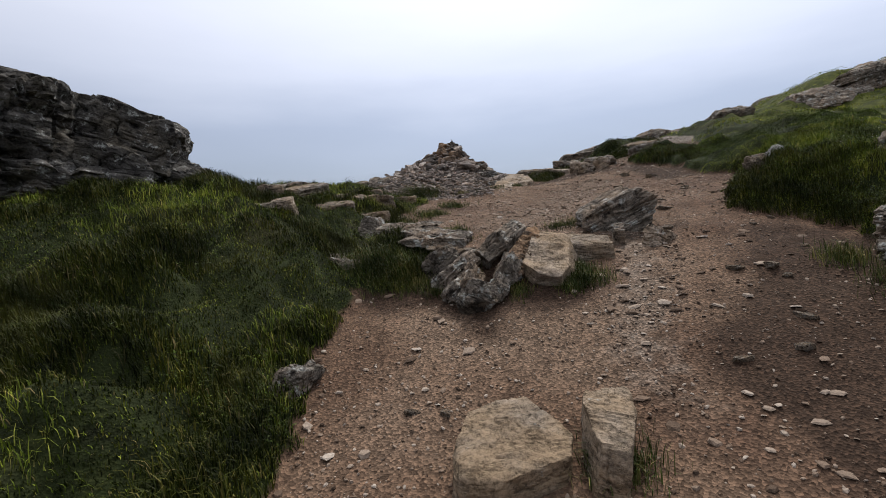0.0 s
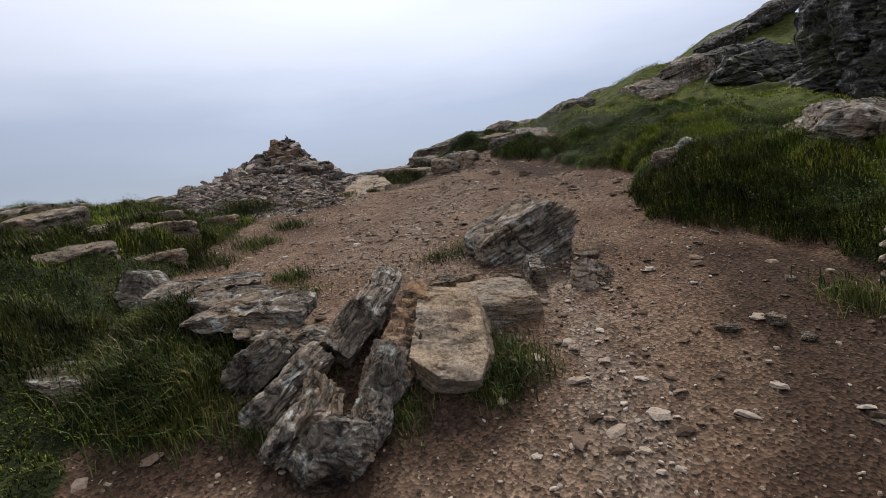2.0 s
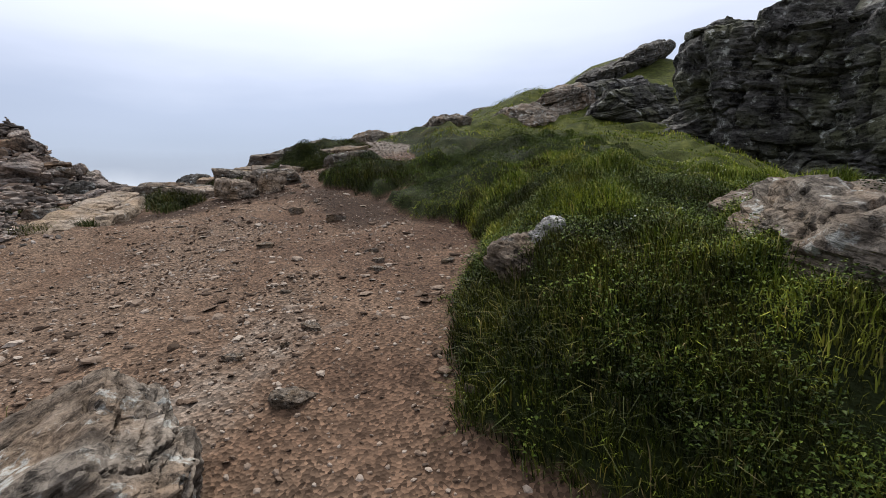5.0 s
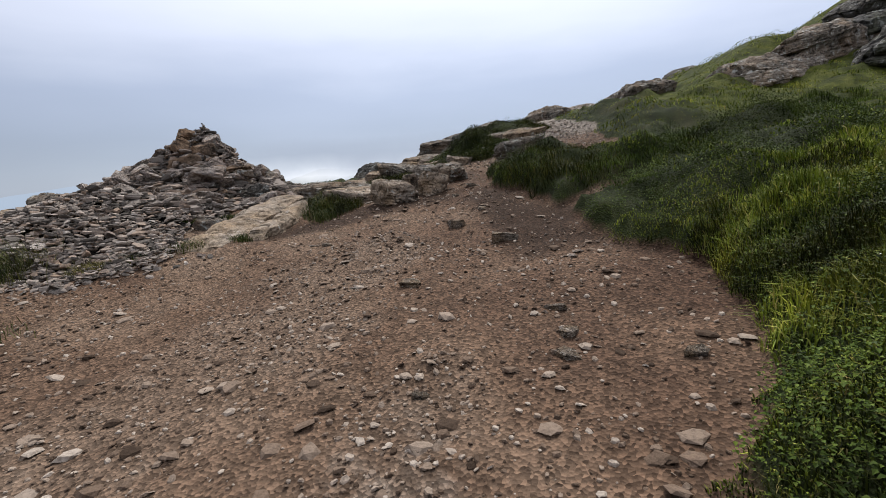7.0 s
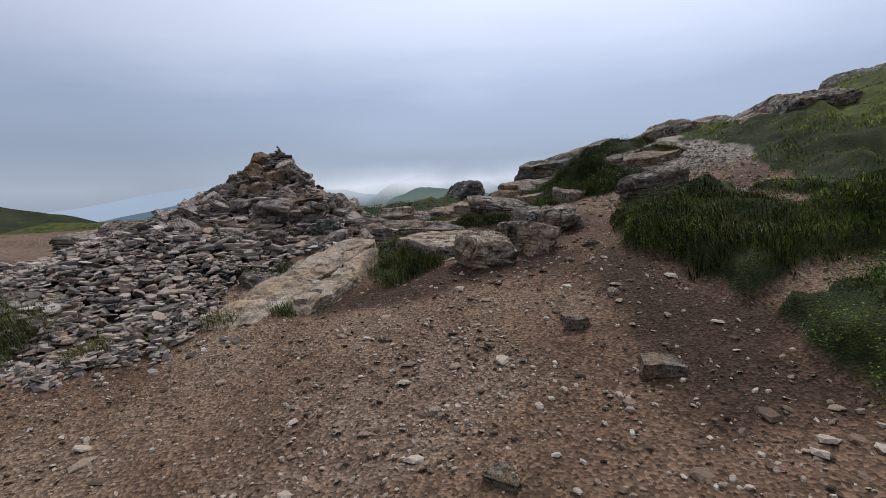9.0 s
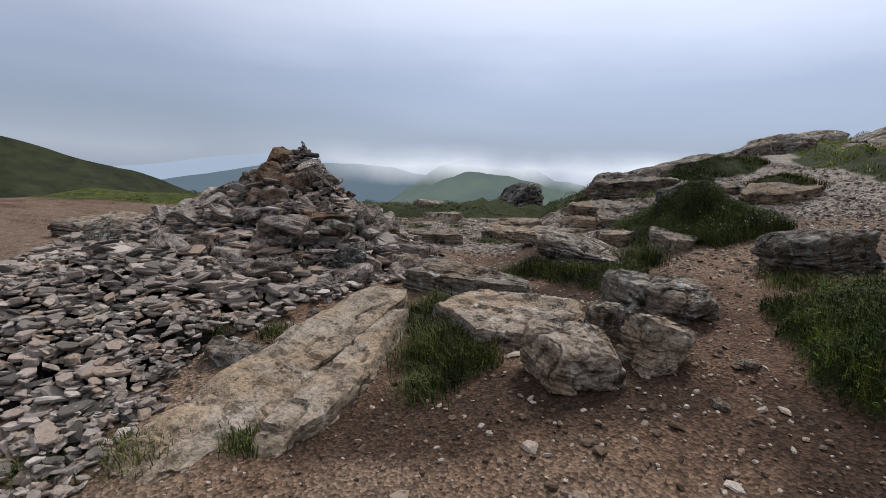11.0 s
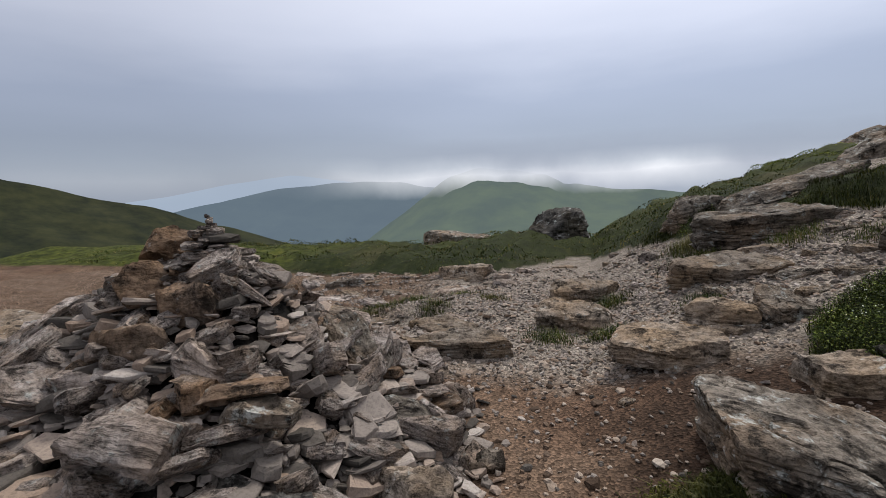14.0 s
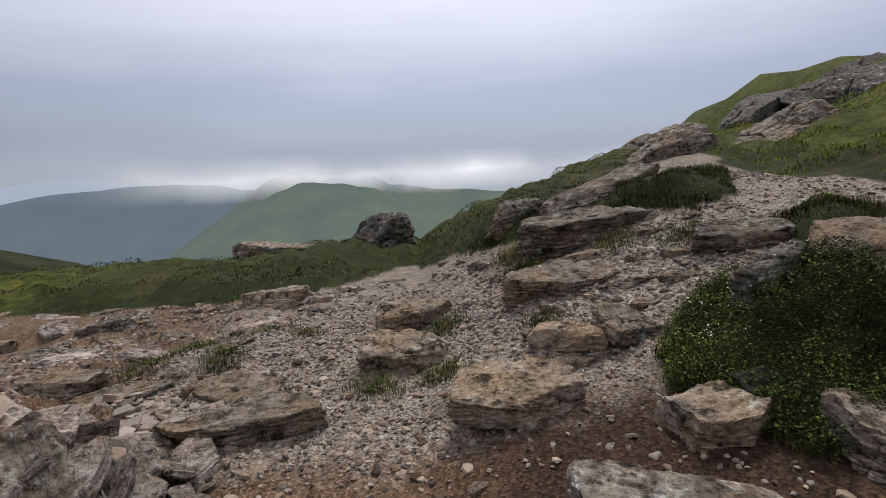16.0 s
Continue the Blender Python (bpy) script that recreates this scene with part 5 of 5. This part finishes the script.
HEROES = [
    (0.08, 13.42, 3.20, (0.27, 0.22, 0.18), 20, (-10, 15), M_RUST, "rust-orange angular block"), (0.10, 13.24, 3.00, (0.32, 0.26, 0.22), 60, (-10, 10), M_RUST, "brown angular block"),
    (0.46, 13.20, 2.88, (0.36, 0.26, 0.24), 10, (-22, 0), M_RUST, "brown angular block"), (0.77, 12.62, 2.47, (0.52, 0.54, 0.30), 8, (-48, 8), M_HEAP, "big grey split block"),
    (0.94, 12.38, 2.17, (0.52, 0.34, 0.24), 0, (-14, 0), M_DARK, "black-lichened ragged rock"), (1.34, 12.62, 2.20, (0.46, 0.34, 0.26), 25, (-8, 10), M_DARK, "black-lichened ragged rock"),
    (1.56, 13.42, 2.32, (0.46, 0.26, 0.13), 6, (-10, 8), M_GREY, "pale grey slab"), (1.13, 13.75, 2.55, (0.56, 0.28, 0.13), -40, (-14, 26), M_GREY, "long pale grey slab"),
    (-0.10, 11.72, 2.00, (0.24, 0.18, 0.40), 30, (0, 10), M_GREY, "upright grey block"), (1.50, 10.96, 1.90, (0.34, 0.26, 0.22), 0, (0, 0), M_GREY, "loose grey block"),
    (1.00, 12.86, 2.62, (0.50, 0.20, 0.07), 12, (-8, -8), M_RUST, "rust-yellow flat slab"), (1.14, 12.86, 2.55, (0.36, 0.22, 0.10), 4, (-12, 4), M_GREY, "flat grey slab"),
    (0.22, 12.98, 2.74, (0.56, 0.24, 0.14), 6, (-18, -6), M_RUST, "long brown slab"), (0.22, 12.82, 2.56, (0.48, 0.26, 0.14), 4, (-20, -4), M_HEAP, "flat grey slab"),
    (1.80, 12.62, 2.08, (0.09, 0.28, 0.07), 28, (-24, 0), M_GREY, "small leaning shard"), (0.72, 13.0, 2.68, (0.40, 0.30, 0.16), -20, (-26, 10), M_HEAP, "grey angular block"),
    (0.95, 14.42, 2.20, (0.66, 0.42, 0.14), 40, (20, 12), M_HEAP, "big grey slab"), (0.97, 14.02, 2.62, (0.28, 0.24, 0.08), 10, (10, 8), M_HEAP, "pale squared slab"), (0.50, 14.35, 2.32, (0.60, 0.34, 0.12), 60, (16, 0), M_HEAP, "long grey slab"),
    (0.20, 11.95, 2.14, (0.44, 0.32, 0.13), 5, (-14, 0), M_HEAP, "broad flat slab"), (-0.25, 12.35, 2.24, (0.40, 0.30, 0.14), 15, (-16, -8), M_HEAP, "broad flat slab"), (0.42, 12.25, 2.22, (0.36, 0.28, 0.16), -10, (-18, 0), M_HEAP, "grey block"),
    (1.40, 12.10, 1.98, (0.36, 0.22, 0.11), 6, (-6, 4), M_RUST, "yellowish flat slab"), (1.78, 13.02, 2.17, (0.40, 0.32, 0.22), 14, (-6, 6), M_TAN, "squared tan block"), (2.02, 13.40, 2.10, (0.20, 0.2, 0.16), 30, (0, 8), M_TAN, "squared tan stone")]
for k, (x, y, z, size, turn, tilt, mat, label) in enumerate(HEROES):
    ragged = mat is M_DARK
    block = rock_data("stone", tuple(0.5 * c for c in size), 400 + k, mat, 20, 0.3 * min(size), 0.2 if ragged else 0.055, 6, square=9.0, craggy=1.4 if ragged else 0.6, top_cut=0.35)
    lay(block, x, y, z, (1, 1, 1), turn, tilt, label)
# the smaller rubble between and below
rng = np.random.default_rng(78)
rx, ry = rng.uniform(-2.6, 2.3, 11000), 9.3 + 6.4 * rng.random(11000) ** 1.4
edge = poly_distance(rx, ry, HEAP) + 0.12 * rng.normal(size=11000)
keep = edge > 0.02
rx, ry, edge = rx[keep], ry[keep], edge[keep]
rsize = rng.uniform(0.03, 0.10, len(rx)) * np.where(edge < 0.15, 0.7, 1.0)
rz = np.maximum(np.where(poly_distance(rx, ry, HEAP) > 0, heap_height(rx, ry), -9) - 0.10 + 0.25 * rsize, ground(rx, ry) + 0.008)
tagged(scatter_stones("rubble", rx, ry, rz, rsize, M_RUBBLE, 5, 0.5, 0.3), "small loose grey rubble round the cairn", "rubble", kind="stuff")
sx, sy = np.concatenate([rng.uniform(-2.6, 2.3, 4600), rng.uniform(-1.7, 1.8, 2400)]), np.concatenate([rng.uniform(9.3, 15.7, 4600), rng.uniform(9.3, 11.6, 2400)])
inside = poly_distance(sx, sy, HEAP)
keep = inside > 0.02
sx, sy, inside = sx[keep], sy[keep], inside[keep]
ssize = (0.07 + 0.18 * rng.random(len(sx)) ** 1.7) * np.where(inside < 0.3, 0.6, 1.0) * np.where(sy < 11.3, 0.55, 1.0)
sz = np.maximum(heap_height(sx, sy) - 0.06 + rng.uniform(-0.02, 0.03, len(sx)), ground(sx, sy) + 0.02)
tagged(scatter_slabs("flat_rubble", sx, sy, sz, ssize, [slab_stone("flat_rubble", 340 + k, M_RUBBLE, 5 + k % 4, (0.14, 0.2, 0.28)[k % 3]) for k in range(14)], M_RUBBLE, 9, 10.0), "flat broken slabs spread round the cairn", "rubble", kind="stuff")

# ---- loose stones on the path ----
rng = np.random.default_rng(79)
cx, cy = rng.uniform(-1.5, 7, 150000), 1.2 + 17.5 * rng.random(150000) ** 1.25
d, g = turf_mask(cx, cy), grit_mask(cx, cy)
keep = (d < -0.03) & (rng.random(150000) < np.where(g > 0, 1.0, 0.42) * (0.45 + 0.55 * smooth(-0.4, 0.5, fbm(cx * 1.3, cy * 1.3, 0, 3, 91))) * (1 - 0.45 * smooth(-0.1, 0.25, loam_mask(cx, cy)))) & (poly_distance(cx, cy, HEAP) < 0)
cx, cy = cx[keep], cy[keep]
csize = 0.005 + 0.024 * rng.random(len(cx)) ** 2.8 + 0.002 * np.maximum(cy - 6, 0)
upper = cy > 13.6 + 0.5 * rng.normal(size=len(cy))
for label, pick, mat in (("fine brown and grey gravel trodden into the path", ~upper, M_PEBBLE), ("pale broken stone chips on the upper path", upper, M_RUBBLE)):
    tagged(scatter_stones("gravel", cx[pick], cy[pick], ground(cx[pick], cy[pick]) + csize[pick] * 0.12, csize[pick], mat, 6, 0.55, 0.3), label, "gravel", kind="stuff")
fx2, fy2 = rng.uniform(0, 6.5, 18000), 1.4 + 16.6 * rng.random(18000) ** 1.3
keep = (turf_mask(fx2, fy2) < -0.04) & (poly_distance(fx2, fy2, HEAP) < 0) & (rng.random(18000) < np.where(grit_mask(fx2, fy2) > 0, 1.0, 0.26) * (0.25 + 0.75 * smooth(-0.3, 0.5, fbm(fx2 * 1.1, fy2 * 1.1, 0, 3, 93))))
fx2, fy2 = fx2[keep], fy2[keep]
fsize = 0.016 + 0.075 * rng.random(len(fx2)) ** 4
tagged(scatter_stones("loose_stones", fx2, fy2, ground(fx2, fy2) + 0.006, fsize, M_PEBBLE, 7, 0.3, 0.12), "flat flakes of stone scattered on the path", "stones", kind="stuff")
PATH_STONES = [(3.81, 6.37, 0.17), (4.0, 4.39, 0.15), (3.77, 4.42, 0.13), (4.05, 4.25, 0.1), (3.58, 5.57, 0.14), (4.39, 4.69, 0.09), (3.95, 7.0, 0.12), (3.58, 6.84, 0.11), (3.81, 6.86, 0.08), (3.76, 8.85, 0.19), (4.46, 9.55, 0.26),
               (4.55, 8.27, 0.10), (4.97, 7.67, 0.12), (4.1, 10.02, 0.24), (3.86, 7.65, 0.07), (4.36, 10.36, 0.12), (2.98, 9.92, 0.10), (4.55, 8.0, 0.14), (4.5, 7.8, 0.12), (1.5, 3.05, 0.10), (1.7, 3.05, 0.09),
               (3.4, 3.4, 0.11), (3.75, 3.45, 0.13), (3.9, 3.75, 0.11), (2.75, 14.05, 0.12), (4.15, 11.0, 0.11), (4.35, 11.35, 0.13), (4.5, 5.45, 0.09), (4.3, 5.35, 0.08), (4.42, 6.05, 0.08), (2.35, 12.35, 0.1)]
for k, (x, y, s) in enumerate(PATH_STONES):
    ob = new("stone", slab_stone("stone", 500 + k, M_TAN, 5 + k % 3, 0.28))
    ob.matrix_world = pose(x, y, gz(x, y) + 0.02 * s, 4, 6 - k % 9, k * 77) @ Matrix.Diagonal((s, s, s, 1))
    tagged(ob, "flat angular stone lying on the trodden path", "stone", "path stones")

# ---- grass, herbs and flowers ----
def turf_points(count, box, seed, inside=0.02, gap=0.0):
    rng = np.random.default_rng(seed)
    x, y = rng.uniform(box[0], box[1], count), rng.uniform(box[2], box[3], count)
    clump = fbm(x * 1.6, y * 1.6, 0, 3, seed + 1) + 0.6 * vnoise(x * 7, y * 7, 0, seed + 2)
    keep = (turf_mask(x, y) > inside) & (clump > gap)
    x, y = x[keep], y[keep]
    return x, y, ground(x, y) - 0.01


def clumpy(x, y, seed, low=0.6, high=1.5):
    return low + (high - low) * smooth(-0.5, 0.7, fbm(x * 1.4, y * 1.4, 0, 3, seed))


for label, count, box, height, width, seed in (
        ("green mountain grass and herbs on the knoll", 170000, (4.2, 8.6, 3.2, 9.3), 0.07, 0.0048, 601),
        ("short brownish green grass and heath on the knoll", 90000, (4.2, 8.6, 9.3, 12.9), 0.035, 0.0048, 602),
        ("thick grass hanging over the turf edge", 110000, (4.3, 6.6, 4.2, 9.0), 0.06, 0.0042, 606),
        ("grass on the bank, its green darkened for shade", 270000, (-3.8, 1.4, 1.4, 10.6), 0.085, 0.0055, 611),
        ("paler grass among the deep grass of the bank", 80000, (-3.8, 1.4, 1.8, 10.6), 0.07, 0.005, 613),
        ("short grass on the saddle's hummocks", 150000, (2.0, 6.6, 10.4, 18.8), 0.065, 0.005, 621),
        ("short hill grass", 150000, (6.0, 20.0, 8.0, 30.0), 0.035, 0.013, 631),
        ("short grass at the brink of the saddle", 90000, (-10.0, 7.0, 17.5, 30.0), 0.028, 0.014, 641)):
    x, y, z = turf_points(count, box, seed, -0.02, -1.1)
    h = height * clumpy(x, y, seed + 5, 0.4, 1.7)
    # bank, turf edge and hummocks take the copy with shade painted into its green
    tagged(blades("grass", x, y, z, h, width, M_GRASS_SHADE if seed in (606, 611, 621) else M_SEDGE if seed == 641 else M_HERB if seed == 602 else M_GRASS, seed + 7, 1.1), label, "grass", kind="stuff")
for label, count, box, seed in (("low leafy herbs in the turf", 90000, (4.2, 7.4, 3.6, 9.6), 651), ("thick leafy herbs at the turf edge", 60000, (4.75, 6.8, 4.4, 8.4), 656), ("low leafy herbs on the crest of the knoll", 80000, (4.4, 7.6, 9.3, 12.9), 658), ("low leafy herbs in the bank", 80000, (-3.0, 1.2, 2.6, 10.0), 661), ("low leafy herbs on a hummock", 50000, (3.6, 6.5, 13.4, 18.8), 671), ("dark leafy herbs crowding a hummock", 60000, (3.6, 5.5, 13.4, 15.3), 676), ("dark leafy herbs crowding a grassy slot", 40000, (2.2, 4.3, 10.9, 13.6), 678)):
    x, y, z = turf_points(count, box, seed, -0.02, -1.6 if seed in (676, 678) else -0.35 if seed == 656 else 0.1)
    tagged(leaves("herbs", x, y, z + 0.02, 0.0135, M_BUSH if seed == 676 else M_GRASS_SHADE if seed == 678 else M_HERB, seed, 0.05 if seed == 678 else 0.10), label, "herbs", kind="stuff")
x, y, z = turf_points(2600, (4.2, 7.2, 3.6, 8.5), 681, 0.0, 0.35)
tagged(leaves("flowers", x, y, z + 0.09, 0.013, M_FLOWER, 682, 0.06), "small white flower heads in the turf", "flowers", kind="stuff")
x, y, z = turf_points(900, (3.9, 5.4, 13.6, 15.2), 683, 0.05, -0.1)
tagged(leaves("flowers", x, y, z + 0.09, 0.012, M_FLOWER, 684, 0.06), "tiny white flower heads on a leafy hummock", "flowers", kind="stuff")
TUFTS = [(1.2, 4.6, 0.25, 0.12), (1.45, 4.45, 0.2, 0.1), (1.7, 4.55, 0.12, 0.08), (2.1, 4.35, 0.15, 0.07), (2.62, 4.6, 0.2, 0.12), (1.35, 4.75, 0.2, 0.12),
         (2.70, 4.52, 0.22, 0.10), (2.55, 4.42, 0.16, 0.1), (2.95, 6.35, 0.3, 0.06), (2.6, 6.2, 0.25, 0.06), (1.45, 5.75, 0.2, 0.10), (1.35, 6.2, 0.2, 0.09), (2.16, 2.75, 0.12, 0.08), (2.58, 2.7, 0.2, 0.12), (1.0, 4.65, 0.3, 0.15),
         (0.7, 4.75, 0.25, 0.16), (2.4, 11.9, 0.12, 0.12), (2.6, 11.25, 0.2, 0.12), (2.75, 10.95, 0.18, 0.11), (1.12, 11.2, 0.16, 0.08), (1.55, 11.3, 0.14, 0.07), (1.7, 10.15, 0.16, 0.09), (1.35, 10.0, 0.14, 0.08), (2.1, 10.35, 0.14, 0.08),
         (0.15, 10.2, 0.35, 0.20), (0.45, 9.95, 0.22, 0.16), (0.35, 9.75, 0.35, 0.22), (0.05, 9.85, 0.4, 0.24), (1.0, 9.75, 0.15, 0.1), (2.85, 12.55, 0.2, 0.07), (2.9, 12.95, 0.25, 0.1), (4.05, 13.25, 0.2, 0.16), (2.2, 15.3, 0.25, 0.08), (2.65, 15.35, 0.18, 0.08), (2.7, 16.25, 0.25, 0.1), (3.4, 15.5, 0.22, 0.06),
         (3.55, 16.8, 0.3, 0.12), (3.6, 17.4, 0.3, 0.14), (4.4, 16.6, 0.3, 0.08), (0.9, 15.95, 0.22, 0.08), (0.5, 16.4, 0.35, 0.08), (1.45, 16.5, 0.2, 0.07), (0.2, 16.0, 0.3, 0.07), (1.0, 16.8, 0.25, 0.07), (4.62, 3.95, 0.25, 0.12), (4.5, 4.4, 0.2, 0.12),
         (0.45, 7.0, 0.35, 0.12), (0.8, 7.6, 0.3, 0.12), (1.0, 8.6, 0.3, 0.10), (0.2, 8.0, 0.4, 0.12), (-0.3, 8.8, 0.4, 0.12), (0.1, 5.2, 0.3, 0.14), (3.25, 12.0, 0.2, 0.08), (4.9, 16.2, 0.3, 0.08), (5.0, 12.6, 0.3, 0.1)]
tuft_x, tuft_y, tuft_h = [], [], []
rng = np.random.default_rng(700)
for tx, ty, tr, th in TUFTS:
    c = int(2600 * tr)
    tuft_x.append(tx + rng.normal(0, tr * 0.42, c))
    tuft_y.append(ty + rng.normal(0, tr * 0.42, c))
    tuft_h.append(th * (0.7 + 0.5 * rng.random(c)))
tuft_x, tuft_y = np.concatenate(tuft_x), np.concatenate(tuft_y)
tagged(blades("sedge", tuft_x, tuft_y, ground(tuft_x, tuft_y) - 0.01, np.concatenate(tuft_h), 0.0045, M_SEDGE, 800, 1.1), "coarse green and straw sedge tufts among the stones", "sedge", kind="stuff")
